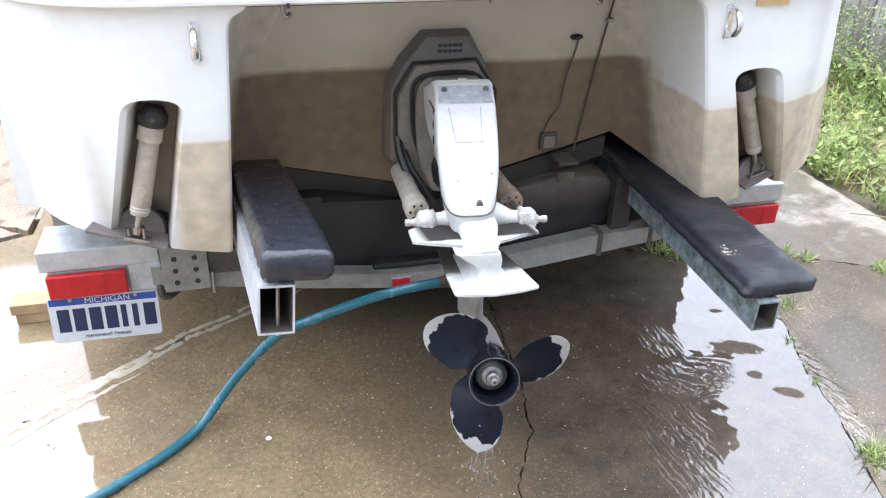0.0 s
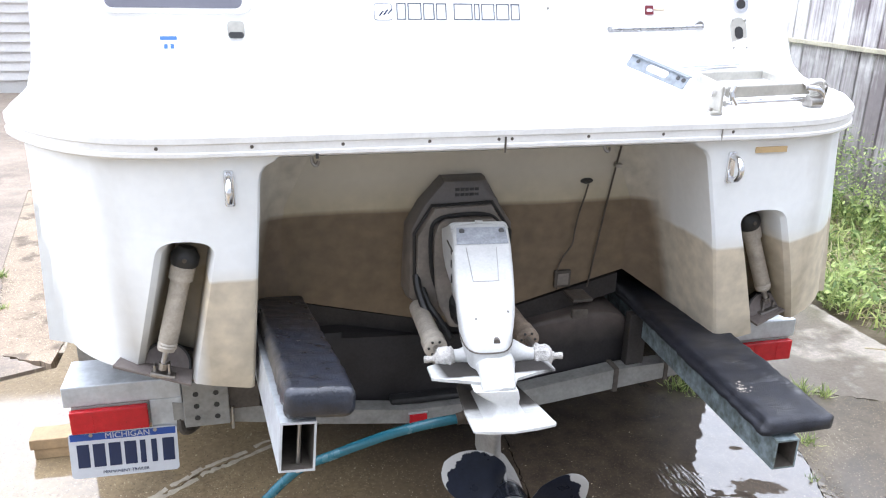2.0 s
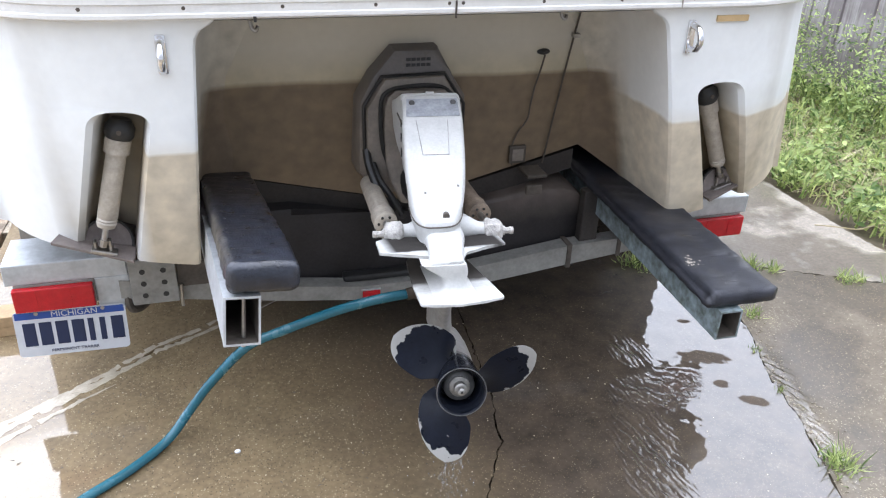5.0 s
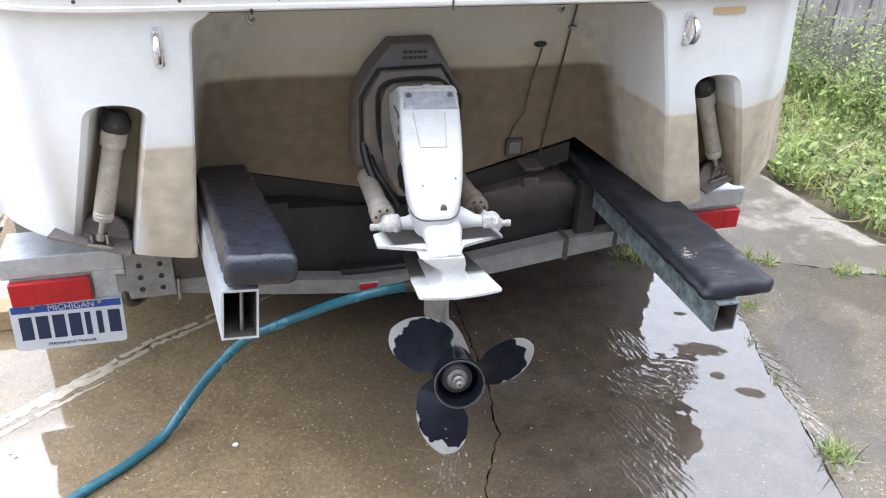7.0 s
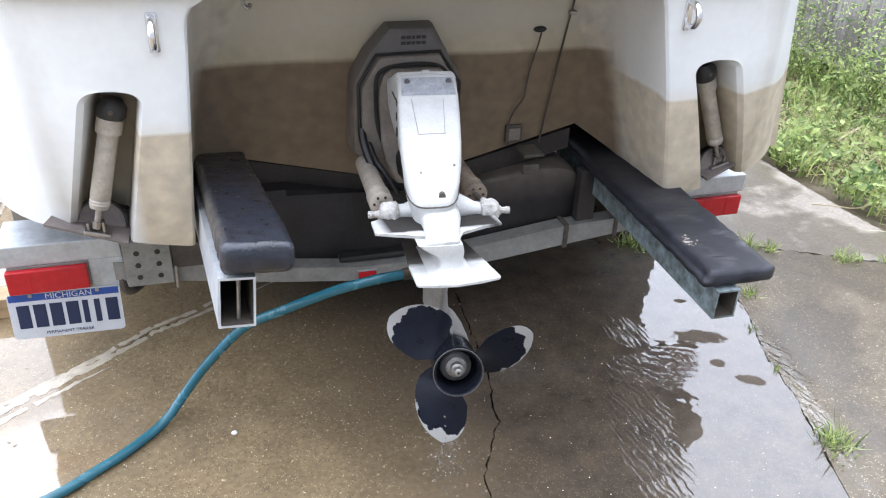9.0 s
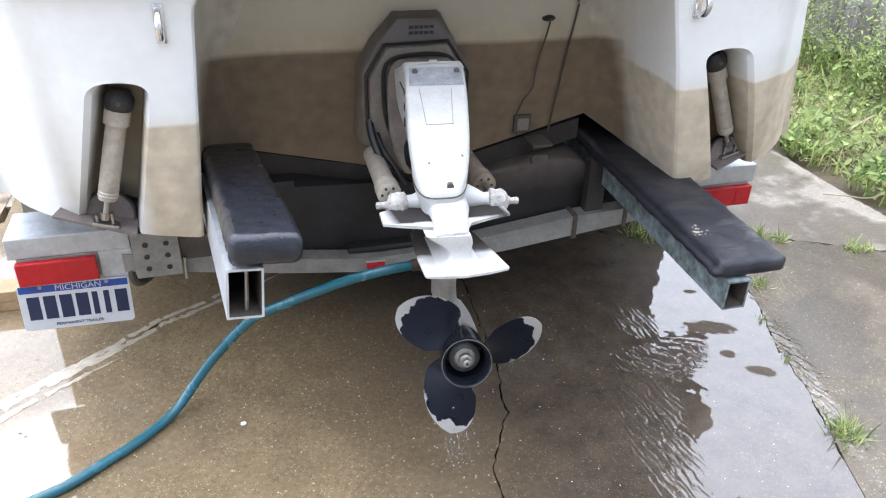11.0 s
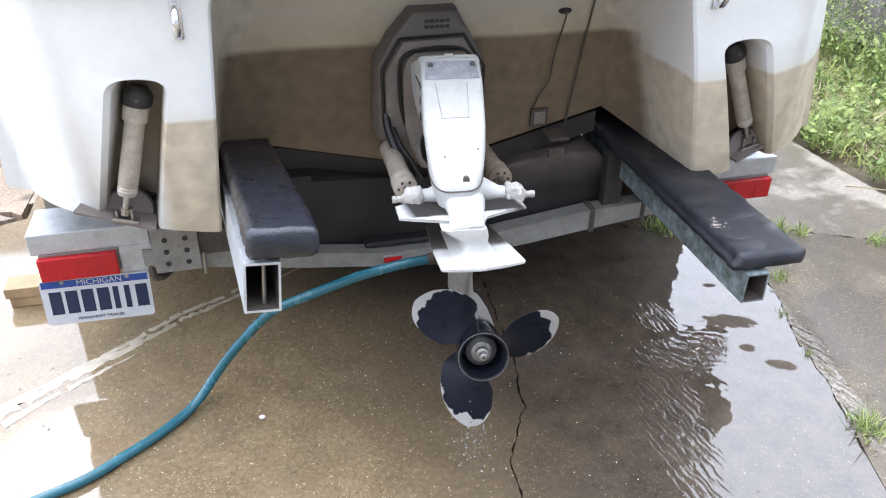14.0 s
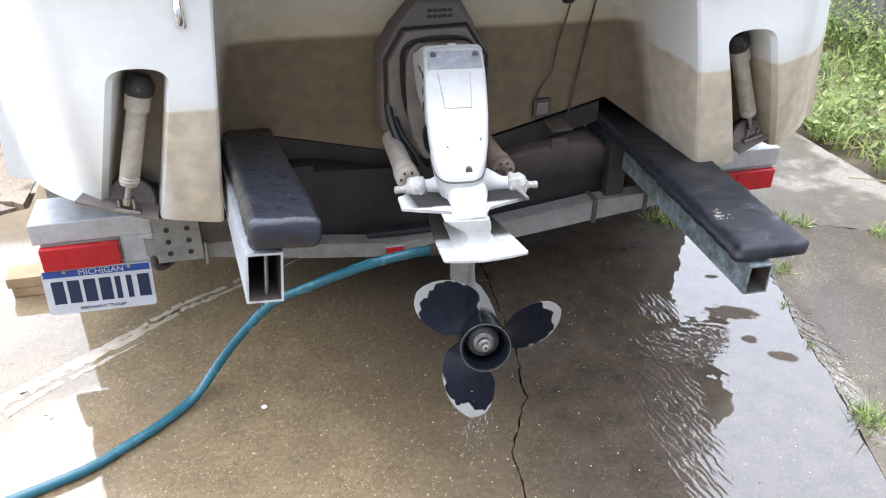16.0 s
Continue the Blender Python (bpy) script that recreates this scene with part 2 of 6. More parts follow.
DARKGALV = mat("grey_galvanised", (0.22, 0.245, 0.27), 0.5, 0.1, var=0.35, scale=40, fine=90, bump=0.08)
HUBGREY = mat("worn_hub_grey", (0.10, 0.10, 0.10), 0.45, 0.4, var=0.4, scale=40, bump=0.1)
NUTMETAL = mat("worn_nut", (0.30, 0.29, 0.27), 0.45, 0.7, var=0.4, scale=60, bump=0.1)
SCALE = mat("calcium_crust", (0.46, 0.44, 0.41), 0.85, var=0.35, scale=60, fine=260, bump=1.0)
BAREGREY = mat("bare_drive_grey", (0.36, 0.35, 0.33), 0.5, 0.25, var=0.3, scale=18, bump=0.15)
SHIELD = mat("grey_drive_shield", (0.125, 0.115, 0.11), 0.5, var=0.2, scale=12, fine=120, bump=0.06)
stain(SHIELD, (0.21, 0.175, 0.14), 2, 0.80, 0.98, wob=0.12, wob_scale=12, amount=0.7)
COLLAR = mat("grey_brown_collar", (0.22, 0.19, 0.16), 0.6, var=0.3, scale=16, bump=0.12)
CAPGREY = mat("worn_cap_grey", (0.33, 0.345, 0.37), 0.55, var=0.35, scale=34, fine=160, bump=0.15)
CYLBROWN = mat("rust_scummed_cylinder", (0.20, 0.155, 0.115), 0.7, var=0.5, scale=26, fine=140, bump=0.3)
RING = mat("gimbal_grey", (0.20, 0.175, 0.15), 0.6, var=0.3, scale=16, bump=0.12)
HOSE = mat("teal_hose", (0.018, 0.115, 0.155), 0.25, var=0.2, scale=20, fine=200, bump=0.06)
BRASS = mat("tarnished_brass", (0.10, 0.08, 0.06), 0.5, 0.6, var=0.4, scale=40)
REDLENS = mat("red_lens", (0.46, 0.010, 0.016), 0.22, var=0.2, scale=40, fine=220, bump=0.25)
PLATE = mat("plate_white", (0.56, 0.58, 0.61), 0.4, var=0.05, scale=30, bump=0.02)
PLATEBLUE = mat("plate_blue", (0.02, 0.07, 0.30), 0.4, var=0.1, scale=30, bump=0.0)
INK = mat("plate_ink", (0.012, 0.022, 0.065), 0.45, var=0.1, scale=30, bump=0.0)
GRITPALE = mat("pale_grit", (0.62, 0.54, 0.38), 0.5, var=0.5, scale=90, bump=0.0)
JOINTGRIT = mat("joint_grit", (0.30, 0.25, 0.18), 0.6, var=0.6, scale=90, bump=0.0)
WOOD = mat("lumber", (0.42, 0.29, 0.16), 0.7, var=0.3, scale=12, fine=90, bump=0.2)
FENCE = wood_grain("weathered_fence", (0.66, 0.65, 0.64), (0.20, 0.175, 0.18))
# boards are toned darker below the upper rail
stain(FENCE, (0.19, 0.17, 0.17), 2, 0.95, 1.2, wob=0.6, wob_scale=14, amount=0.5)
FENCERAIL = mat("fence_rail", (0.42, 0.39, 0.30), 0.8, var=0.3, scale=8, fine=60, bump=0.3)
SOIL = mat("garden_soil", (0.16, 0.13, 0.09), 0.95, var=0.5, scale=3, fine=40, bump=0.8)
SIDING = mat("painted_siding", (0.70, 0.69, 0.67), 0.6, var=0.12, scale=3, fine=40, bump=0.05)
CRACKGLINT = mat("pale_crack_glint", (0.42, 0.37, 0.29), 0.12, var=0.3, scale=30, fine=200, bump=0.3)
SMOKED = mat("smoked_acrylic", (0.16, 0.16, 0.19), 0.3, var=0.05, bump=0.0)
TAGW = mat("sticker_white", (0.78, 0.79, 0.82), 0.4, var=0.03, bump=0.0)
TAGB = mat("sticker_blue", (0.05, 0.16, 0.5), 0.4, var=0.05, bump=0.0)
TAGR = mat("sticker_red", (0.17, 0.02, 0.03), 0.4, var=0.05, bump=0.0)
TAPE = mat("tan_sticker", (0.58, 0.42, 0.22), 0.5, var=0.12, scale=30, bump=0.0)
OUTLINE = mat("logo_grey", (0.10, 0.11, 0.14), 0.4, var=0.05, bump=0.0)
DARKLETTER = mat("shield_lettering", (0.03, 0.03, 0.032), 0.5, var=0.1, bump=0.0)


def leaf_mat(name, c1, c2):
    m = bpy.data.materials.new(name)
    m.use_nodes = True
    n, l = m.node_tree.nodes, m.node_tree.links
    b = n["Principled BSDF"]
    g = n.new("ShaderNodeNewGeometry")
    r = n.new("ShaderNodeValToRGB")
    r.color_ramp.elements[0].color, r.color_ramp.elements[1].color = (*c1, 1), (*c2, 1)
    l.new(g.outputs["Random Per Island"], r.inputs[0])
    l.new(r.outputs[0], b.inputs["Base Color"])
    b.inputs["Roughness"].default_value = 0.5
    tr, mx = n.new("ShaderNodeBsdfTranslucent"), n.new("ShaderNodeMixShader")   # thin leaves let light through
    l.new(r.outputs[0], tr.inputs["Color"])
    mx.inputs[0].default_value = 0.45
    l.new(b.outputs[0], mx.inputs[1])
    l.new(tr.outputs[0], mx.inputs[2])
    l.new(mx.outputs[0], n["Material Output"].inputs["Surface"])
    return m


GRASS = leaf_mat("grass_green", (0.07, 0.14, 0.025), (0.62, 0.68, 0.27))
WEED = leaf_mat("broad_weed_green", (0.06, 0.13, 0.03), (0.62, 0.72, 0.30))
STRAW = leaf_mat("dry_straw", (0.42, 0.34, 0.21), (0.80, 0.72, 0.52))


def propeller_paint():
    """Dark paint worn off to bare aluminium towards the blade's rim; object space, hub at the origin, axis y."""
    m = mat("propeller_paint", (0.006, 0.008, 0.015), 0.30, var=0.35, scale=25, fine=140, bump=0.08, spec=0.16)
    n, l = m.node_tree.nodes, m.node_tree.links
    b = n["Principled BSDF"]
    tc, sep, nz = n.new("ShaderNodeTexCoord"), n.new("ShaderNodeSeparateXYZ"), n.new("ShaderNodeTexNoise")
    nz.inputs["Scale"].default_value, nz.inputs["Detail"].default_value = 34, 5
    l.new(tc.outputs["UV"], sep.inputs[0])
    l.new(tc.outputs["Object"], nz.inputs["Vector"])
    ma = n.new("ShaderNodeMath")
    ma.operation = "MULTIPLY_ADD"
    ma.inputs[1].default_value = 0.37
    l.new(nz.outputs["Fac"], ma.inputs[0])
    l.new(sep.outputs[0], ma.inputs[2])
    th = n.new("ShaderNodeMapRange")
    th.inputs["From Min"].default_value, th.inputs["From Max"].default_value = 0.985, 1.0
    l.new(ma.outputs[0], th.inputs["Value"])
    mix = n.new("ShaderNodeMixRGB")
    mix.inputs[2].default_value = (0.30, 0.295, 0.28, 1)
    l.new(th.outputs[0], mix.inputs[0])
    l.new(b.inputs["Base Color"].links[0].from_socket, mix.inputs[1])
    l.new(mix.outputs[0], b.inputs["Base Color"])
    return m


PROP = propeller_paint()
HUBPAINT = mat("hub_paint", (0.008, 0.010, 0.016), 0.20, var=0.5, scale=40, bump=0.15, spec=0.25)


def concrete(name, base, wet, agg=0.6, film=0.05, grain=0.02, ior=1.5, soft=0.04, dry=(), runs=(), dark_tone=None, patches=4.5, trickle=None):
    """Exposed-aggregate concrete under a water film.

    dry: ellipses (x, y, half-axes, turn) that stand out of the water; runs: ellipse, direction, scale and height of
    wrinkles;
    dark_tone: darker colour that takes over towards starboard, where water stands; trickle: ellipse where water runs
    off."""
    m = bpy.data.materials.new(name)
    m.use_nodes = True
    n, l = m.node_tree.nodes, m.node_tree.links
    b = n["Principled BSDF"]
    geo = n.new("ShaderNodeNewGeometry")
    P = geo.outputs["Position"]

    def tex(kind, scale, detail=5):
        t = n.new(kind)
        t.inputs["Scale"].default_value = scale
        if "Detail" in t.inputs:
            t.inputs["Detail"].default_value = 0 if "Voronoi" in kind else detail
        l.new(P, t.inputs["Vector"])
        return t

    def calc(op, a, c=None, d=None):
        q = n.new("ShaderNodeMath")
        q.operation = op
        for i, v in enumerate((a, c, d)):
            if v is None:
                continue
            if isinstance(v, (int, float)):
                q.inputs[i].default_value = v
            else:
                l.new(v, q.inputs[i])
        return q.outputs[0]

    def rng(v, a, c, lo=0.0, hi=1.0):
        q = n.new("ShaderNodeMapRange")
        for k, x in zip(("From Min", "From Max", "To Min", "To Max"), (a, c, lo, hi)):
            q.inputs[k].default_value = x
        l.new(v, q.inputs["Value"])
        return q.outputs[0]

    big, mid, fine = tex("ShaderNodeTexNoise", 1.6), tex("ShaderNodeTexNoise", 9), tex("ShaderNodeTexNoise", 60, 6)
    speck, coarse = tex("ShaderNodeTexVoronoi", 190), tex("ShaderNodeTexVoronoi", 48)
    speck.voronoi_dimensions = coarse.voronoi_dimensions = "2D"
    tone = calc("ADD", calc("ADD", calc("MULTIPLY", big.outputs["Fac"], 0.35), calc("MULTIPLY", mid.outputs["Fac"], 0.30)), calc("MULTIPLY", fine.outputs["Fac"], 0.35))
    ramp = n.new("ShaderNodeValToRGB")
    ramp.color_ramp.elements[0].position, ramp.color_ramp.elements[1].position = 0.36, 0.64
    ramp.color_ramp.elements[0].color = (*(c * 0.58 for c in base), 1)
    ramp.color_ramp.elements[1].color = (*(min(1, c * 1.25) for c in base), 1)
    l.new(tone, ramp.inputs[0])
    # stones in the paste: pale ones, some dark ones, a few larger
    sep, sep2 = n.new("ShaderNodeSeparateColor"), n.new("ShaderNodeSeparateColor")
    l.new(speck.outputs["Color"], sep.inputs[0])
    l.new(coarse.outputs["Color"], sep2.inputs[0])
    thick = tex("ShaderNodeTexNoise", 3.0, 3)
    dense = rng(thick.outputs["Fac"], 0.35, 0.65, 0.95, 0.72)
    stone = calc("MULTIPLY", calc("GREATER_THAN", sep.outputs[0], dense), rng(speck.outputs["Distance"], 0.40, 0.26))
    pebble = calc("MULTIPLY", calc("GREATER_THAN", sep2.outputs[0], 0.955), rng(coarse.outputs["Distance"], 0.22, 0.15))
    stone = calc("MULTIPLY", calc("MAXIMUM", stone, pebble), calc("MULTIPLY", sep.outputs[2], agg))
    pit = calc("MULTIPLY", calc("GREATER_THAN", sep.outputs[1], 0.92), rng(speck.outputs["Distance"], 0.42, 0.28))
    mix = n.new("ShaderNodeMixRGB")
    mix.inputs[2].default_value = (0.80, 0.70, 0.48, 1)
    paste = ramp.outputs[0]
    xyz = n.new("ShaderNodeSeparateXYZ")
    l.new(P, xyz.inputs[0])
    if dark_tone:
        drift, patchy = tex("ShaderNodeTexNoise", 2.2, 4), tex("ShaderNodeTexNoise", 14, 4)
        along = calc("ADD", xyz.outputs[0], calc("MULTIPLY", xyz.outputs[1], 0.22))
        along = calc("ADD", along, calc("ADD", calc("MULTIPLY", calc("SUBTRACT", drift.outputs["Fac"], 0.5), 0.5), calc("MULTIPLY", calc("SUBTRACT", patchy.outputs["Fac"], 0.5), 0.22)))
        toned = rng(along, -0.60, 0.02)
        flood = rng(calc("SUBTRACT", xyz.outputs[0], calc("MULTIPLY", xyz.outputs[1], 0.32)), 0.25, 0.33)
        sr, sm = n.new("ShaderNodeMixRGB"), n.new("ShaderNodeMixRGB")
        sr.inputs[1].default_value, sr.inputs[2].default_value = (*(c * 0.55 for c in dark_tone), 1), (*(c * 1.5 for c in dark_tone), 1)
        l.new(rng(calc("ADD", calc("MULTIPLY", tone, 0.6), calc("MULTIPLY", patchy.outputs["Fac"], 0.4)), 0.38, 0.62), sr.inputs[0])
        l.new(toned, sm.inputs[0])
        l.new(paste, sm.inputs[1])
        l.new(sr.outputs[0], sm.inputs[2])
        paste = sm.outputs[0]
        stone = calc("MULTIPLY", stone, rng(toned, 0.0, 1.0, 1.0, 0.22))
    l.new(stone, mix.inputs[0])
    l.new(paste, mix.inputs[1])
    gm = n.new("ShaderNodeMixRGB")
    gm.inputs[2].default_value = (*(c * 0.42 for c in base), 1)
    l.new(calc("MULTIPLY", pit, agg), gm.inputs[0])
    l.new(mix.outputs[0], gm.inputs[1])
    # wetness: a film with dry islands, standing water over the flooded part
    isl = tex("ShaderNodeTexNoise", patches, 4)
    wetf = rng(isl.outputs["Fac"], wet + soft, wet - soft)
    edge = tex("ShaderNodeTexNoise", 7, 4)

    def patch(cx, cy, ax, ay, turn, ragged):
        """1 inside a ragged ellipse on the ground."""
        dx, dy = calc("SUBTRACT", xyz.outputs[0], cx), calc("SUBTRACT", xyz.outputs[1], cy)
        c, s_ = math.cos(turn), math.sin(turn)
        ux = calc("DIVIDE", calc("ADD", calc("MULTIPLY", dx, c), calc("MULTIPLY", dy, s_)), ax)
        uy = calc("DIVIDE", calc("SUBTRACT", calc("MULTIPLY", dy, c), calc("MULTIPLY", dx, s_)), ay)
        rad = calc("ADD", calc("MULTIPLY", ux, ux), calc("MULTIPLY", uy, uy))
        return calc("ADD", rad, calc("MULTIPLY", calc("SUBTRACT", edge.outputs["Fac"], 0.5), ragged))

    smooth = wetf
    frag = tex("ShaderNodeTexNoise", 38, 4)
    for q in dry:                                    # bumps that stand out of the water
        rad = calc("ADD", patch(*q, 0.6), calc("MULTIPLY", calc("SUBTRACT", frag.outputs["Fac"], 0.5), 2.6))
        wetf = calc("MULTIPLY", wetf, rng(rad, 0.85, 1.1))
    wetc = n.new("ShaderNodeMixRGB")
    wetc.blend_type = "MULTIPLY"
    wetc.inputs[2].default_value = (0.50, 0.47, 0.42, 1)
    l.new(calc("ADD", calc("MULTIPLY", smooth, 0.35), calc("MULTIPLY", wetf, 0.65)), wetc.inputs[0])
    l.new(gm.outputs[0], wetc.inputs[1])
    l.new(wetc.outputs[0], b.inputs["Base Color"])
    b.inputs["Roughness"].default_value = 0.75
    b.inputs["Specular IOR Level"].default_value = 0.25
    h = calc("ADD", calc("MULTIPLY", fine.outputs["Fac"], 0.5), calc("MULTIPLY", stone, 0.4))
    bp = n.new("ShaderNodeBump")
    bp.inputs["Strength"].default_value, bp.inputs["Distance"].default_value = 0.5, 0.004
    l.new(h, bp.inputs["Height"])
    l.new(bp.outputs[0], b.inputs["Normal"])
    # the water film: a clear smooth coat, wrinkled where water runs
    l.new(wetf, b.inputs["Coat Weight"])
    b.inputs["Coat Roughness"].default_value = film
    b.inputs["Coat IOR"].default_value = ior
    swell = tex("ShaderNodeTexNoise", 5, 2)
    hc = calc("ADD", calc("MULTIPLY", swell.outputs["Fac"], 0.10), calc("MULTIPLY", fine.outputs["Fac"], grain))
    if dark_tone:                                         # standing water: smoother, deeper, slowly heaving
        l.new(rng(flood, 0.0, 1.0, film, 0.02), b.inputs["Coat Roughness"])
        l.new(rng(flood, 0.0, 1.0, ior, 1.7), b.inputs["Coat IOR"])
        heave = tex("ShaderNodeTexNoise", 9, 2)
        hw = calc("ADD", calc("MULTIPLY", swell.outputs["Fac"], 2.2), calc("MULTIPLY", heave.outputs["Fac"], 0.9))
        hc = calc("ADD", calc("MULTIPLY", swell.outputs["Fac"], 0.10), calc("MULTIPLY", calc("MULTIPLY", fine.outputs["Fac"], grain), calc("SUBTRACT", 1.0, flood)))
        hc = calc("ADD", hc, calc("MULTIPLY", hw, flood))
    if trickle:
        run = rng(patch(*trickle, 2.4), 1.25, 0.55)
        l.new(calc("MAXIMUM", wetf, run), b.inputs["Coat Weight"])
        l.new(rng(run, 0.0, 1.0, film, 0.04), b.inputs["Coat Roughness"])
        l.new(rng(run, 0.0, 1.0, ior, 1.7), b.inputs["Coat IOR"])
    for q, (dirx, diry), sc, amp in runs:
        wv = n.new("ShaderNodeTexWave")
        for k_, v_ in (("Scale", sc), ("Distortion", 8.0), ("Detail", 3.0), ("Detail Scale", 2.0)):
            wv.inputs[k_].default_value = v_
        wm = n.new("ShaderNodeMapping")
        wm.inputs["Rotation"].default_value = (0, 0, -math.atan2(diry, dirx))
        wm.inputs["Scale"].default_value = (1.0, 0.45, 1.0)
        l.new(P, wm.inputs["Vector"])
        l.new(wm.outputs[0], wv.inputs["Vector"])
        hc = calc("ADD", hc, calc("MULTIPLY", calc("MULTIPLY", wv.outputs["Fac"], amp), rng(patch(*q, 2.2), 1.3, 0.1)))
    bc = n.new("ShaderNodeBump")
    bc.inputs["Strength"].default_value, bc.inputs["Distance"].default_value = 0.6, 0.004
    l.new(hc, bc.inputs["Height"])
    l.new(bc.outputs[0], b.inputs["Coat Normal"])
    return m


SLAB_MAIN = concrete("wet_aggregate_concrete", (0.40, 0.31, 0.19), 0.87, agg=0.95, dark_tone=(0.094, 0.072, 0.053),
    dry=((0.94, -0.295, 0.090, 0.040, -0.35), (0.918, -0.441, 0.026, 0.020, -0.3), (0.972, -0.544, 0.044, 0.026, -0.6), (0.996, -0.078, 0.024, 0.012, -0.2)),
    runs=(((0.50, -0.72, 0.10, 0.34, -0.22), (1.0, 0.35), 15.0, 0.75), ((0.70, -0.42, 0.16, 0.10, 0.2), (0.3, 1.0), 15.0, 0.7), ((0.70, -0.20, 0.07, 0.09, 0.0), (1.0, 0.2), 16.0, 0.7)))
SLAB_SIDE = concrete("damp_brown_concrete", (0.165, 0.137, 0.10), 0.54, film=0.26, grain=0.15, ior=1.36, soft=0.09, patches=2.6, trickle=(1.105, -0.45, 0.055, 0.60, -0.17),
    runs=(((1.12, -0.42, 0.075, 0.60, -0.17), (1.0, 0.9), 14.0, 1.3), ((1.10, -0.35, 0.06, 0.5, -0.17), (1.0, -0.3), 19.0, 0.9)))
SLAB_DRY = concrete("pale_dry_concrete", (0.285, 0.255, 0.215), 0.515, agg=0.3, film=0.18, grain=0.1, soft=0.02, patches=1.5)
YARD = concrete("yard_concrete", (0.25, 0.205, 0.165), 0.30, agg=0.3, film=0.3, grain=0.1, soft=0.10)
GRAVEL = concrete("gravelly_concrete", (0.29, 0.225, 0.165), 0.40, agg=0.9, film=0.15, grain=0.1)


# ---- mesh helpers ----
def part(name, bm, material, parent=None, label="", smooth=False, angle=40):
    me = bpy.data.meshes.new(name)
    bmesh.ops.recalc_face_normals(bm, faces=bm.faces)
    if smooth:
        for f in bm.faces:
            f.smooth = True
        lim = radians(angle)
        for e in bm.edges:
            if len(e.link_faces) == 2 and e.calc_face_angle(0) > lim:
                e.smooth = False
    bm.to_mesh(me)
    bm.free()
    me.materials.append(material)
    ob = new(name, me)
    if parent is not None:
        ob.parent = parent
        ob.matrix_parent_inverse = parent.matrix_world.inverted()
    if label:
        ob["label"] = label
    return ob


def thing(name, at, label, category, group="", kind=""):
    ob = new(name)
    ob.empty_display_size = 0.05
    ob.matrix_world = Matrix.Translation(at)
    return tagged(ob, label, category, group, kind)


def box(lo, hi, bev=0.0, bm=None, m=None, seg=2):
    bm = bm or bmesh.new()
    c = [(a + b) / 2 for a, b in zip(lo, hi)]
    r = bmesh.ops.create_cube(bm, size=1.0)
    vs = r["verts"]
    for v in vs:
        v.co = Vector([c[i] + v.co[i] * (hi[i] - lo[i]) for i in range(3)])
    if bev:
        es = {e for v in vs for e in v.link_edges}
        out = bmesh.ops.bevel(bm, geom=list(es), offset=bev, segments=seg, affect="EDGES", profile=0.5)
        vs = list({v for f in out["faces"] for v in f.verts} | {v for v in vs if v.is_valid})
    if m is not None:
        bmesh.ops.transform(bm, matrix=m, verts=[v for v in vs if v.is_valid])
    return bm


def tube(points, radii, seg=10, bm=None, caps=True, flat=1.0):
    """Round tube through points; radii: one number or one for each point."""
    bm = bm or bmesh.new()
    pts = [Vector(p) for p in points]
    if isinstance(radii, (int, float)):
        radii = [radii] * len(pts)
    rings, up = [], None
    for i, p in enumerate(pts):
        d = (pts[min(i + 1, len(pts) - 1)] - pts[max(i - 1, 0)]).normalized()
        if up is None:
            up = d.orthogonal().normalized()
        up = (up - d * up.dot(d)).normalized()
        side = d.cross(up)
        rings.append([bm.verts.new(p + radii[i] * (math.cos(a) * up + flat * math.sin(a) * side)) for a in (2 * math.pi * k / seg for k in range(seg))])
    for a, b in zip(rings, rings[1:]):
        for k in range(seg):
            bm.faces.new((a[k], a[(k + 1) % seg], b[(k + 1) % seg], b[k]))
    if caps:
        bm.faces.new(rings[0][::-1])
        bm.faces.new(rings[-1])
    return bm


def lathe(profile, seg=28):
    """Surface of revolution about the y axis; profile: (y, radius)."""
    return loft([[(r * math.cos(2 * math.pi * k / seg), y, r * math.sin(2 * math.pi * k / seg)) for k in range(seg)] for y, r in profile], caps=False)


def loft(rings, bm=None, closed=True, caps=True):
    bm = bm or bmesh.new()
    rows = [[bm.verts.new(p) for p in r] for r in rings]
    k = len(rows[0])
    for a, b in zip(rows, rows[1:]):
        for i in range(k if closed else k - 1):
            bm.faces.new((a[i], a[(i + 1) % k], b[(i + 1) % k], b[i]))
    if caps:
        bm.faces.new(rows[0][::-1])
        bm.faces.new(rows[-1])
    return bm


def curve_pts(pts, n=8):
    """Catmull-Rom through points."""
    P = [Vector(p) for p in pts]
    P = [P[0] * 2 - P[1]] + P + [P[-1] * 2 - P[-2]]
    out = []
    for i in range(1, len(P) - 2):
        a, b, c, d = P[i - 1:i + 3]
        for k in range(n):
            t = k / n
            out.append(0.5 * (2 * b + (c - a) * t + (2 * a - 5 * b + 4 * c - d) * t * t + (3 * b - a - 3 * c + d) * t ** 3))
    out.append(P[-2])
    return out


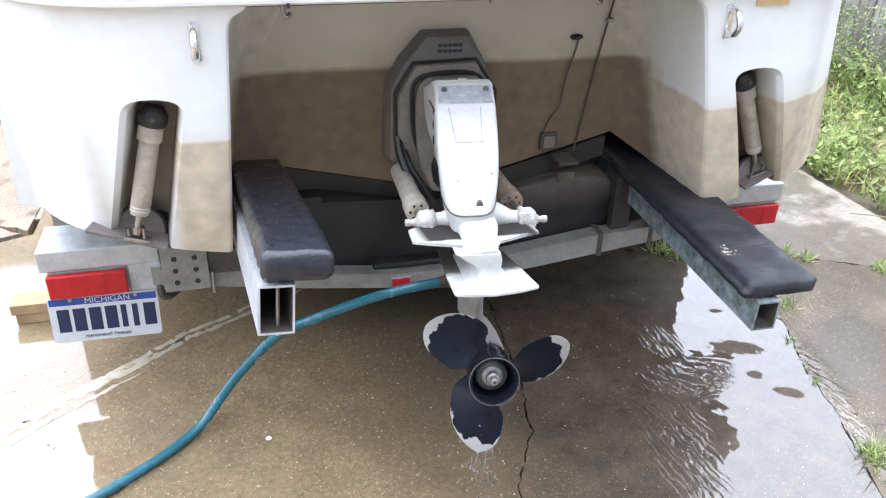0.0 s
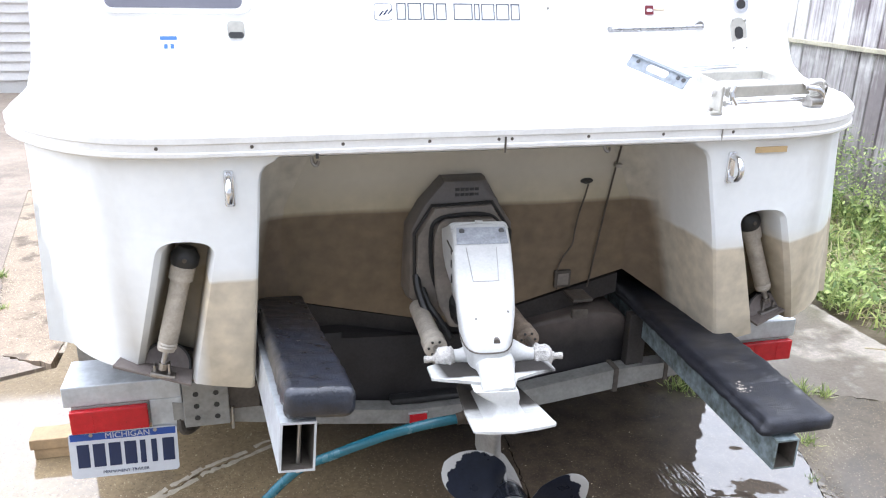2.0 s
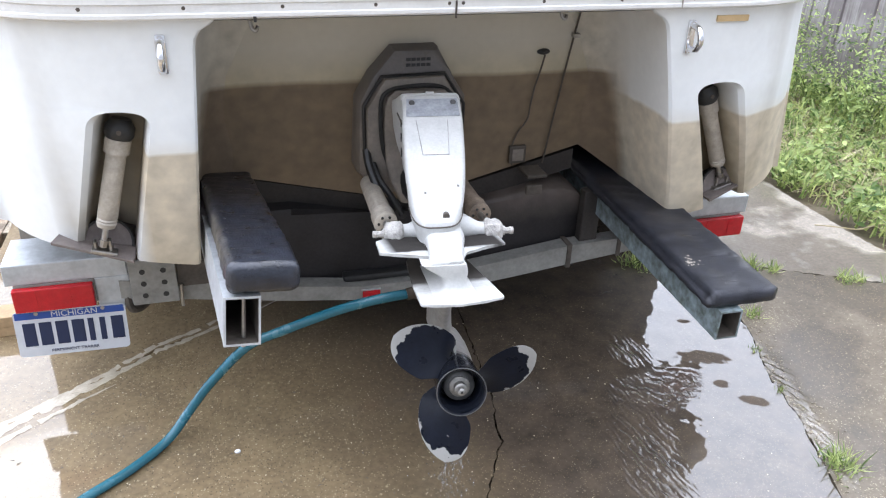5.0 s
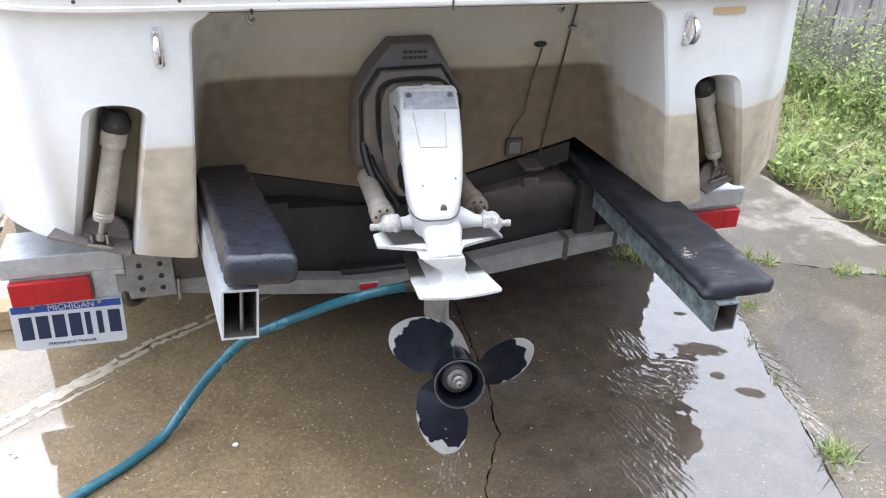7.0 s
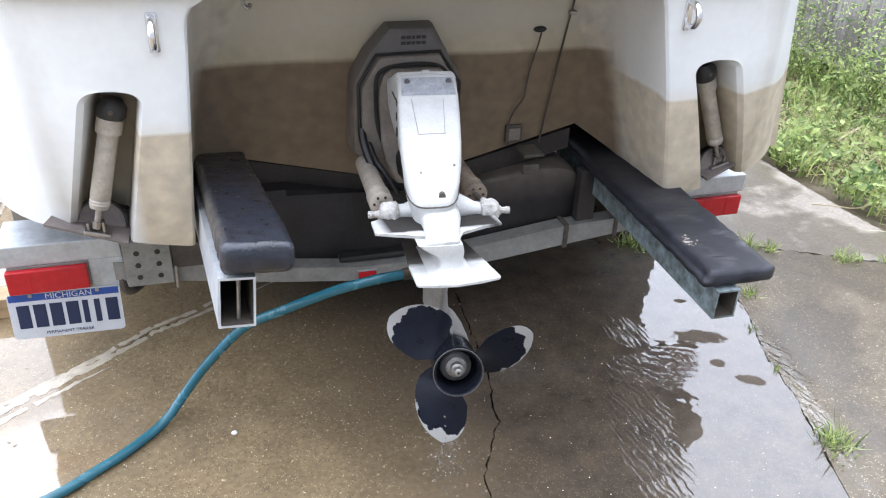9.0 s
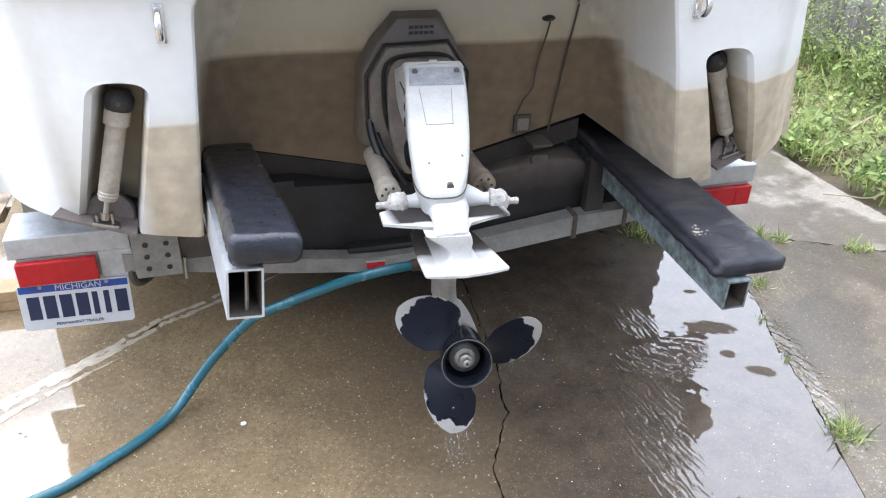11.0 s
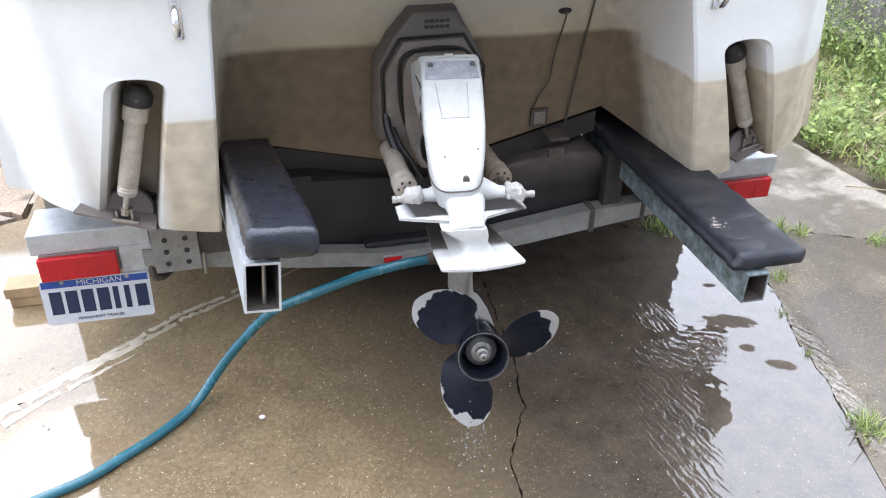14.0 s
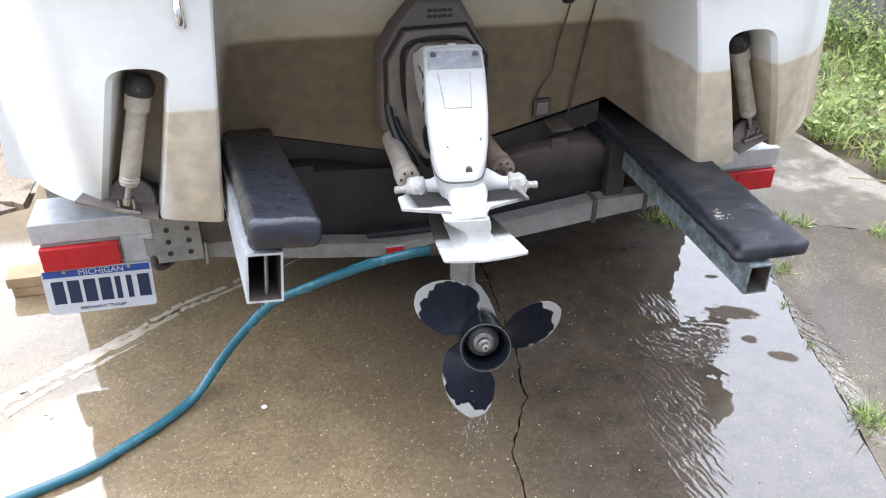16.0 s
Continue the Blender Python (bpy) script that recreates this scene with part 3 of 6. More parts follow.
def prism(outline, z0, z1, bm=None, bev=0.0, m=None):
    """Upright prism over a plan outline."""
    bm = bm or bmesh.new()
    lo = [bm.verts.new((x, y, z0)) for x, y in outline]
    hi = [bm.verts.new((x, y, z1)) for x, y in outline]
    k = len(lo)
    fs = [bm.faces.new(lo[::-1]), bm.faces.new(hi)]
    for i in range(k):
        fs.append(bm.faces.new((lo[i], lo[(i + 1) % k], hi[(i + 1) % k], hi[i])))
    vs = lo + hi
    if bev:
        es = [e for e in fs[1].edges]
        out = bmesh.ops.bevel(bm, geom=es, offset=bev, segments=2, affect="EDGES", profile=0.5)
        vs = [v for v in bm.verts]
    if m is not None:
        bmesh.ops.transform(bm, matrix=m, verts=[v for v in vs if v.is_valid])
    return bm


def rrect(cx, cz, w, h, r, n=4):
    """Rounded rectangle outline."""
    out = []
    for qx, qz, a0 in ((1, 1, 0), (-1, 1, 90), (-1, -1, 180), (1, -1, 270)):
        for k in range(n + 1):
            a = radians(a0 + 90 * k / n)
            out.append((cx + qx * (w / 2 - r) + r * math.cos(a), cz + qz * (h / 2 - r) + r * math.sin(a)))
    return out


# turns a prism's plan (x, y)->(x, z) so that its height runs towards the viewer (-y)
UPRIGHT = Matrix(((1, 0, 0, 0), (0, 0, -1, 0), (0, 1, 0, 0), (0, 0, 0, 1)))

# ---- ground ----
def sheet(name, outline, z, material, label, thick=0.06, jag=0.0, seed=1):
    rnd = random.Random(seed)
    pts = []
    for (x0, y0), (x1, y1) in zip(outline, outline[1:] + outline[:1]):
        pts.append((x0, y0))
        d = math.hypot(x1 - x0, y1 - y0)
        k = int(d / 0.02) if d < 1.6 else 0
        for i in range(1, k):
            j = rnd.uniform(-jag, jag)
            pts.append((x0 + (x1 - x0) * i / k + j, y0 + (y1 - y0) * i / k + j))
    ob = part(name, prism(pts, z - thick, z), material)
    return tagged(ob, label, "pavement", kind="structure")


bm = bmesh.new()
bmesh.ops.create_grid(bm, x_segments=2, y_segments=2, size=600)
g = part("ground", bm, SOIL)
g.location = (0, 0, -0.05)
tagged(g, "bare brown soil under grass and driveway slabs", "ground", kind="structure")

LC = [(-1.37, -0.205), (-1.16, -0.05), (-1.0, 0.06), (-0.87, 0.17), (-0.74, 0.23), (-0.4, 0.42), (0.25, 0.85)]
MC = [(0.25, 0.85), (0.20, 0.2), (0.162, -0.293), (0.150, -0.36), (0.118, -0.46), (0.116, -0.53), (0.07, -0.60), (0.037, -0.666), (0.005, -0.72), (-0.004, -0.80), (-0.06, -1.4), (-0.1, -4.0)]
E1 = [(-0.02, -4.0), (0.955, -0.956), (1.06, -0.65), (1.10, -0.45), (1.20, -0.2), (1.30, 0.34)]
gap = 0.005
rnd = random.Random(17)
crack = []
for (x0, y0), (x1, y1) in zip(MC[:-2], MC[1:-1]):
    k = max(2, int(math.hypot(x1 - x0, y1 - y0) / 0.016))
    crack += [(x0 + (x1 - x0) * i / k + rnd.gauss(0, 0.0030), y0 + (y1 - y0) * i / k, rnd.uniform(0.0006, 0.0040)) for i in range(k)]
crack += [(x, y, 0.003) for x, y in MC[-2:]]
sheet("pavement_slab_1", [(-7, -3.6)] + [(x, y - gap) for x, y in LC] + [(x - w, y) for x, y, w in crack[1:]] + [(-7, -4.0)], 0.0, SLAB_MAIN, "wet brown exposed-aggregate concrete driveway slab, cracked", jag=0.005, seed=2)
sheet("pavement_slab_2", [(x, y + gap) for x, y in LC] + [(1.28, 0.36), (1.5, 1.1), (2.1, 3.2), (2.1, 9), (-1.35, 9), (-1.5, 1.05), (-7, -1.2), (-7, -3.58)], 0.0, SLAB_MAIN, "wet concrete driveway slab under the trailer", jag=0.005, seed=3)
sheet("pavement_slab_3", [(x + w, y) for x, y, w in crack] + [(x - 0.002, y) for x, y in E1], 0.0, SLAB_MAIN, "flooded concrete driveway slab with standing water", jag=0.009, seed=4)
sheet("pavement_slab_4", [(x + 0.0008, y) for x, y in E1] + [(1.36, 0.31), (1.86, 0.045), (2.4, -0.25), (2.9, -4.0)], 0.0, SLAB_SIDE, "damp brown concrete slab with weedy joints", jag=0.006, seed=5)
sheet("pavement_slab_5", [(1.335, 0.328), (1.863, 0.050), (2.25, -0.16), (2.17, 0.42), (2.16, 1.1), (2.25, 1.9), (2.14, 3.2)][:-1] + [(2.3, 3.0), (2.12, 3.15), (1.53, 1.1)], 0.0, SLAB_DRY, "pale half-dry concrete slab beside the grass", jag=0.006, seed=6)
sheet("pavement_slab_6", [(-1.53, 1.09), (-1.375, 4.0), (-2.28, 4.0), (-2.03, 2.36), (-1.78, 1.24)], 0.0, GRAVEL, "brown gravelly concrete strip", jag=0.008, seed=7)
sheet("pavement_slab_7", [(-1.786, 1.236), (-2.036, 2.36), (-2.286, 4.02), (-1.4, 4.03), (-1.4, 9), (-9, 9), (-9, -1.9), (-7, -1.15), (-1.55, 1.07)], 0.0, YARD, "pale concrete yard slab", jag=0.006, seed=8)

tagged(part("joint_fill", box((-2.32, 1.2, -0.03), (-1.50, 4.0, -0.004)), JOINTGRIT), "pale grit filling the joint of the yard slabs", "gravel", kind="structure")

# pale strips that paint the sky's glints on water along the port crack
rnd = random.Random(41)
for k, (off, wid, lo_, hi_) in enumerate(((0.009, 0.010, 0, 5), (-0.010, 0.008, 0, 5), (-0.052, 0.006, 0, 2), (0.026, 0.004, 0, 4))):
    path = []
    for (x0, y0), (x1, y1) in zip(LC[lo_:hi_], LC[lo_ + 1:hi_ + 1]):
        n_ = 12
        path += [(x0 + (x1 - x0) * i / n_, y0 + (y1 - y0) * i / n_) for i in range(n_)]
    path = [(LC[0][0] - 1.6 + 1.6 * i / 20, LC[0][1] - 0.9 + 0.9 * i / 20) for i in range(20)] * (k == 0) + path
    bm = bmesh.new()
    prev = None
    for i, (x, y) in enumerate(path):
        taper = min(1.0, (len(path) - i) / 8) * (1.25 + 1.5 * max(0.0, 1 - i / len(path)) ** 1.5)
        w1, w2 = (wid * taper * rnd.uniform(0.35, 1.2) for _ in range(2))
        off = off + rnd.uniform(-0.0022, 0.0022)
        w1 = w1 if k else w1 * 0.6
        cur = [bm.verts.new((x - 0.55 * (off + w1), y + 0.83 * (off + w1), 0.0012)), bm.verts.new((x - 0.55 * off, y + 0.83 * off, 0.0024)), bm.verts.new((x - 0.55 * (off - w2), y + 0.83 * (off - w2), 0.0012))]
        if prev and rnd.random() < 0.90:
            for m_ in range(2):
                bm.faces.new((prev[m_], prev[m_ + 1], cur[m_ + 1], cur[m_]))
        prev = cur
    tagged(part("crack_sealant", bm, CRACKGLINT, smooth=True, angle=80), "pale strips painting sky glints on the water along a slab crack", "sealant", kind="structure")

# ---- boat ----
boat = thing("boat", (0, 0.6, 0.5), "white fibreglass cabin cruiser with swim platform, stained below the waterline", "boat")
CX = -0.015


def mid_x(z):
    """The hull stands a little heeled on its bunks."""
    return -0.018 + 0.072 * (1.17 - z)


def stern_y(a, k=0.31):
    """Stern outline in plan: how far aft the face stands at half-breadth a."""
    return -0.285 + (0.0 if a < 0.7 else k * ((a - 0.7) / 0.5) ** 3.0)


def wall_y(z):
    return 0.06 + 0.13 * (1.0 - z)


def tower(sg):
    """One aft pod of the hull, with the slot of its trim tab; sg: -1 port, 1 starboard."""
    bm = bmesh.new()
    zs = [0.0, 0.06, 0.14, 0.24, 0.34, 0.44, 0.52, 0.57, 0.597, 0.61, 0.625, 0.638, 0.648, 0.656, 0.6615, 0.665, 0.667, 0.669, 0.70, 0.74, 0.82, 0.90, 0.93, 0.955, 0.975, 0.99, 1.0]
    rows = []
    wide = 0.005 if sg > 0 else 0.0
    turn_in = 0.21 if sg > 0 else 0.31
    top, arc0, arc1 = 1.186, 0.922, 0.968
    for s in zs:
        zn = 0.53 + s * (top - 0.53)
        tumble = (0.025 if sg > 0 else 0.064) * (1 - s)
        xin = 0.606 + 0.153 * max(0.0, 1.17 - zn)
        if zn > 1.125:
            k = min(1.0, (zn - 1.125) / 0.046)
            xin -= 0.046 * (1 - math.sqrt(max(0.0, 1 - k * k)))
        # slot edges; they close in a half-round at the top
        si, so = 0.757 + 0.265 * (0.92 - zn), 0.868 + 0.29 * (0.955 - zn)
        si -= 0.022 if sg > 0 else 0.004
        mid = (si + so) / 2
        if zn > arc0:
            k = min(1.0, (zn - arc0) / (arc1 - arc0))
            w = (1 - k ** 2.5) ** 0.4
            si, so = mid - (mid - si) * w, mid + (so - mid) * w
        deep = 0.13 if zn < arc1 - 1e-4 else 0.0
        lean = 0.045 * max(0.0, (0.95 - zn) / 0.42) ** 1.5
        def face(a):
            return stern_y(a, turn_in) + lean
        wy = wall_y(zn)
        cols = [(xin - 0.16, wy - 0.0015), (xin - 0.09, wy - 0.006), (xin - 0.05, wy - 0.022), (xin - 0.020, wy - 0.052), (xin - 0.003, wy - 0.10), (xin + 0.002, face(xin) + 0.10), (xin - 0.003, face(xin) + 0.012), (xin + 0.003, face(xin) + 0.003), (xin + 0.012, face(xin))]
        for k in (0.35, 0.7):
            cols.append((xin + (si - xin) * k, face(xin + (si - xin) * k)))
        lip = 0.011 if deep else 0.0
        cols += [(si - 0.006, face(si)), (si, face(si) + lip), (si + 0.7 * lip, face(si) + deep * 0.5), (si + 1.2 * lip, face(si) + deep)]
        rd = 0.011 if deep else 0.0          # the outboard edge is rolled
        cols += [(so - 2.8 * rd, face(so) + deep), (so - 1.4 * rd, face(so) + deep * 0.5), (so - 0.4 * rd, face(so) + deep * 0.09), (so + 0.0106, face(so))]
        for k in (0.2, 0.4, 0.55, 0.68, 0.78, 0.86, 0.92, 0.97, 1.0):
            a = so + (1.19 + tumble + wide - so) * k
            cols.append((a, stern_y(min(a, 1.2), turn_in) + lean * (1 - k)))
        cols += [(1.205 + tumble + wide, 0.12), (1.215 + tumble + wide, 0.4), (1.23 + tumble + wide, 1.2), (1.2 + tumble + wide, 3.0), (0.9, 5.0)]
        row = []
        for i, (a, y) in enumerate(cols):
            zb = 0.53 + (0.13 * (a - 0.69) if sg > 0 else 0.17 * (min(a, 0.99) - 0.69) + 0.022 * max(0.0, (a - 1.16) / 0.09) ** 2)
            zb = ((0.662, 0.615, 0.590, 0.572, 0.556, 0.545) if sg > 0 else (0.640, 0.638, 0.615, 0.58, 0.548, 0.532))[i] if i < 6 else zb
            z = zb + s * (top - zb)
            if sg > 0 and i < 6:           # the flank swells inboard towards the chine
                a -= (0.0, 0.006, 0.012, 0.016, 0.018, 0.014)[i] * (1 - s) ** 2
            row.append((sg * a + mid_x(z), y, z))
        rows.append(row)
    side = loft([r[:7] for r in rows], closed=False, caps=False)
    rows = [r[6:] for r in rows]
    verts = [[bm.verts.new(p) for p in r] for r in rows]
    n = len(verts[0])
    for a, b in zip(verts, verts[1:]):
        for i in range(n - 1):
            bm.faces.new((a[i], a[i + 1], b[i + 1], b[i]))
    # underside, strip by strip
    far = [bm.verts.new((verts[0][7].co.x, 0.10, verts[0][7].co.z)), bm.verts.new((verts[0][0].co.x, 0.10, verts[0][0].co.z))]
    bm.faces.new(verts[0][0:7] + far)
    bm.faces.new(verts[0][12:22] + [bm.verts.new((verts[0][12].co.x, 0.4, verts[0][12].co.z))])
    bmesh.ops.remove_doubles(bm, verts=bm.verts, dist=0.0004)
    return bm, side


for sg in (-1, 1):
    pod, side = tower(sg)
    part("recess_side", side, INNER, boat, "white recess side, grime and painted shade towards the transom", smooth=True, angle=34)
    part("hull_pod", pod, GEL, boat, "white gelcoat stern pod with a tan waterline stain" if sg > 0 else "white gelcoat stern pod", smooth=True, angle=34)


# recess: back wall with V bottom, roof, hull bottom
bm = bmesh.new()
def keel_z(x):
    """Height of the V bottom at the transom."""
    return 0.50 + (0.235 if x < 0 else 0.262) * abs(x)


xs = [-0.72, -0.58, -0.45, -0.3, -0.15, 0, 0.15, 0.3, 0.45, 0.58, 0.72]
lo = [bm.verts.new((x + CX, wall_y(0.55), keel_z(x))) for x in xs]
md = [bm.verts.new((x + CX, wall_y(0.9), 0.9)) for x in xs]
hi = [bm.verts.new((x + CX, wall_y(1.18), 1.18)) for x in xs]
for r0, r1 in ((lo, md), (md, hi)):
    for i in range(len(xs) - 1):
        bm.faces.new((r0[i], r0[i + 1], r1[i + 1], r1[i]))
rf = [bm.verts.new((x + CX, -0.27, 1.176)) for x in xs]
for i in range(len(xs) - 1):
    bm.faces.new((hi[i], hi[i + 1], rf[i + 1], rf[i]))
part("transom_recess", bm, RECESS, boat, "transom recess, shade put in its colour, brown scum below waterline", smooth=True, angle=25)
bm = bmesh.new()
lo = [bm.verts.new((x + CX, wall_y(0.55) + 0.002, keel_z(x) - 0.002)) for x in xs]
f1 = [bm.verts.new((x + CX, 6.5, keel_z(x))) for x in xs]
for i in range(len(xs) - 1):
    bm.faces.new((lo[i], lo[i + 1], f1[i + 1], f1[i]))
for sg in (-1, 1):
    us = [(0.76, 0.60), (0.80, 0.60), (0.93, 0.615), (1.15, 0.68)]
    u0 = [bm.verts.new((sg * a + 0.01, y0, z)) for (a, z), y0 in zip(us, (-0.13, -0.13, -0.13, 0.14))]
    u1 = [bm.verts.new((sg * a + 0.01, 6.5, z)) for a, z in us]
    for i in range(3):
        bm.faces.new((u0[i], u0[i + 1], u1[i + 1], u1[i]))
part("hull_bottom", bm, BOTTOM, boat, "dark grimy hull bottom")

# unseen block, added to keep light from leaking through the open hull
prof = [(0.20, 0.70), (0.20, 1.215), (0.42, 1.24), (0.56, 1.6), (0.80, 2.1), (3.0, 2.1), (3.0, 0.70)]
part("hull_core", loft([[(x, y, z) for y, z in prof] for x in (-1.12, 1.12)]), BOTTOM, boat, "unseen dark block inside the hull that stops stray light")

# topsides and foredeck run forward to the bow
rows = []
for y, b, zk, zs in ((0.60, 1.225, 1.19, 2.13), (1.2, 1.235, 1.19, 2.19), (2.2, 1.23, 1.19, 2.225), (3.2, 1.17, 1.17, 2.24), (4.2, 1.0, 1.1, 2.22), (5.2, 0.68, 1.0, 2.18), (5.9, 0.32, 0.95, 2.12), (6.2, 0.05, 0.95, 2.05)):
    rows.append([(sx * k * b + CX, y, z) for sx, k, z in ((-1, 0.98, zk), (-1, 1.0, zk + 0.4 * (zs - zk)), (-1, 1.005, zs - 0.06), (-1, 0.985, zs - 0.02), (-1, 0.93, zs), (-1, 0.4, zs + 0.04), (1, 0.4, zs + 0.04), (1, 0.93, zs), (1, 0.985, zs - 0.02), (1, 1.005, zs - 0.06), (1, 1.0, zk + 0.4 * (zs - zk)), (1, 0.98, zk))])
part("hull_topside", loft([r for r in rows], closed=False, caps=False), GEL, boat, smooth=True, angle=40)

# plan of the platform edge from port to starboard
plan = []
for i in range(-24, 25):
    u = i / 24
    a = 1.215 * math.sin(abs(u) ** 0.8 * math.pi / 2) if abs(u) > 0 else 0.0
    plan.append((math.copysign(a, u), stern_y(min(a, 1.215), 0.31 if u < 0 else 0.25)))
plan = [(-1.235, 0.12), (-1.245, 0.4)][::-1] + plan + [(1.235, 0.12), (1.245, 0.4)]


def around(profile, lift=0.0):
    """Sweep a profile of (outward, inboard, z) along the platform edge."""
    rows = []
    for x, y in plan:
        edge = min(1.0, max(0.0, (abs(x) - 0.6) / 0.6))
        sb = (0.03 * edge if x > 0 else 0.0)
        rows.append([(x + sb * (1 + min(1.0, d / 0.5)) + math.copysign(o * edge ** 2, x) - math.copysign(0.02 * d * edge, x) + CX, -0.285 + (y + 0.285) * (1 - 0.9 * min(1.0, d / 0.5)) - o * (1 - 0.6 * edge ** 4) + d, z + lift) for o, d, z in profile])
    return loft(rows, closed=False, caps=False)


part("swim_platform", around([(0.018, 0, 1.228), (0.012, 0.004, 1.242), (0.002, 0.016, 1.252), (0, 0.1, 1.257), (0, 0.3, 1.264), (0, 0.46, 1.272), (0, 0.52, 1.284), (0, 0.56, 1.309), (0, 0.585, 1.344), (0, 0.62, 1.42), (0, 0.66, 1.55), (0, 0.74, 1.8), (0, 0.85, 2.15), (0, 1.1, 2.2), (0, 3.2, 2.25)], 0.010), DECK, boat, "white moulded swim platform and aft bulkhead", smooth=True, angle=50)
part("platform_underside", around([(0.0, 0.0, 1.180), (0.0, 0.28, 1.178), (0, 0.5, 1.178)]), GEL, boat)
rr = part("rub_rail", around([(0.0, 0.0, 1.176), (0.022, 0.0, 1.178), (0.027, 0, 1.183), (0.027, 0, 1.191), (0.0235, 0, 1.194), (0.0235, 0, 1.211), (0.0265, 0, 1.214), (0.026, 0, 1.228), (0.019, 0, 1.236), (0.0, 0, 1.238)], 0.008), RAIL, boat, "off-white vinyl rub rail with screws", smooth=True, angle=30)
for x in (-1.07, -0.855, -0.64, -0.425, -0.21, -0.03, 0.005, 0.215, 0.43, 0.64, 0.83, 1.03):
    y = stern_y(abs(x - CX), 0.31 if x < 0 else 0.25) - 0.0285
    part("screw", tube([(x, y + 0.010, 1.212), (x, y + 0.0045, 1.212)], 0.0045, 8), RUSTY, rr)
part("rail_joint", box((-0.016, -0.3165, 1.178), (-0.012, -0.3125, 1.219)), RUSTY, rr)
part("rail_joint", box((-0.492, -0.3165, 1.180), (-0.485, -0.3125, 1.192)), BLACKPL, rr)
part("rail_joint", box((0.604, -0.3135, 1.190), (0.606, -0.3095, 1.222)), DULLSTEEL, rr)


def deck_y(z):
    """Where the aft bulkhead stands at height z, near the middle."""
    z -= 0.010
    return -0.285 + (0.585 + 0.45 * (z - 1.33) if z < 1.42 else 0.62 + 0.31 * (z - 1.42))


def bulge(x):
    a = abs(x - CX)
    return 0.10 * (stern_y(min(a, 1.2)) + 0.285)


def on_wall(name, outline, material, parent, label="", thick=0.004, off=0.0):
    """A flat fitting on the aft bulkhead; outline in (x, z)."""
    zc = sum(z for _, z in outline) / len(outline)
    xc = sum(x for x, _ in outline) / len(outline)
    e = 0.02
    slope = (bulge(xc + e) - bulge(xc - e)) / (2 * e)
    lean = 0.31 if zc > 1.42 else 0.45
    bm = prism([(x - xc, z - zc) for x, z in outline], 0, thick)
    m = Matrix.Translation((xc, deck_y(zc) + bulge(xc) - 0.0005 - off, zc)) @ Matrix.Rotation(math.atan(slope), 4, "Z") @ Matrix.Rotation(-math.atan(lean), 4, "X") @ UPRIGHT
    bmesh.ops.transform(bm, matrix=m, verts=bm.verts)
    return part(name, bm, material, parent, label)


# fittings of the aft bulkhead
hatch = on_wall("stern_hatch", rrect(-0.83, 1.60, 0.43, 0.26, 0.03), DECK, boat, "white-framed hatch with smoked pane", 0.014)
on_wall("hatch_pane", rrect(-0.835, 1.60, 0.385, 0.225, 0.02), SMOKED, hatch, "smoked acrylic pane", 0.003, 0.0145)
lt = on_wall("hatch_latch", rrect(-0.665, 1.428, 0.05, 0.05, 0.012), LADDER, boat, "", 0.014)
on_wall("latch_pull", rrect(-0.665, 1.416, 0.044, 0.018, 0.008), BLACKPL, lt, "black finger pull", 0.004, 0.0145)
tg = on_wall("registration_sticker", rrect(-0.86, 1.392, 0.052, 0.044, 0.002), TAGW, boat, "white and blue registration sticker")
on_wall("sticker_band", rrect(-0.86, 1.407, 0.048, 0.011, 0.001), TAGB, tg, "", 0.002, 0.0045)
on_wall("sticker_bar", rrect(-0.868, 1.384, 0.010, 0.014, 0.001), TAGB, tg, "", 0.002, 0.0045)
on_wall("sticker_bar", rrect(-0.850, 1.384, 0.010, 0.014, 0.001), TAGB, tg, "", 0.002, 0.0045)
for x, z in ((-0.455, 1.425), (0.335, 1.50), (-1.0, 1.42), (-1.03, 1.335), (-0.45, 1.345), (1.10, 1.452)):
    on_wall("screw_hole", rrect(x, z, 0.009, 0.009, 0.0044), DULLSTEEL, boat, "", 0.003)


def frame_bars(x0, x1, z0, z1, t, name, parent, material):
    for a, b, c, d in ((x0, x1, z0, z0 + t), (x0, x1, z1 - t, z1), (x0, x0 + t, z0, z1), (x1 - t, x1, z0, z1)):
        on_wall(name, [(a, c), (b, c), (b, d), (a, d)], material, parent, "", 0.0015)


em = on_wall("brand_emblem", rrect(-0.215, 1.485, 0.058, 0.052, 0.008), OUTLINE, boat, "grey outlined emblem", 0.001)
on_wall("emblem_field", rrect(-0.215, 1.485, 0.054, 0.048, 0.007), DECK, em, "", 0.001, 0.0012)
for k in range(3):
    x = -0.23 + 0.014 * k
    on_wall("emblem_bar", [(x, 1.474 + 0.003 * k), (x + 0.014, 1.490 + 0.003 * k), (x + 0.018, 1.488 + 0.003 * k), (x + 0.004, 1.472 + 0.003 * k)], INK, em, "", 0.001, 0.0024)
lw = [0.030, 0.044, 0.036, 0.034, None, 0.062, 0.018, 0.044, 0.044, 0.030]
x = -0.172
for w in lw:
    if w:
        frame_bars(x, x + w, 1.462, 1.512, 0.0032, "brand_bar", boat, OUTLINE)
    x += (w or 0.012) + 0.006
sk = on_wall("warning_sticker", rrect(0.70, 1.497, 0.030, 0.030, 0.002), TAGR, boat, "small dark red sticker")
on_wall("sticker_oval", rrect(0.70, 1.497, 0.022, 0.010, 0.0045), TAGW, sk, "", 0.001, 0.0045)
on_wall("sticker_line", rrect(0.738, 1.498, 0.040, 0.003, 0.001), TAPE, boat, "", 0.002)

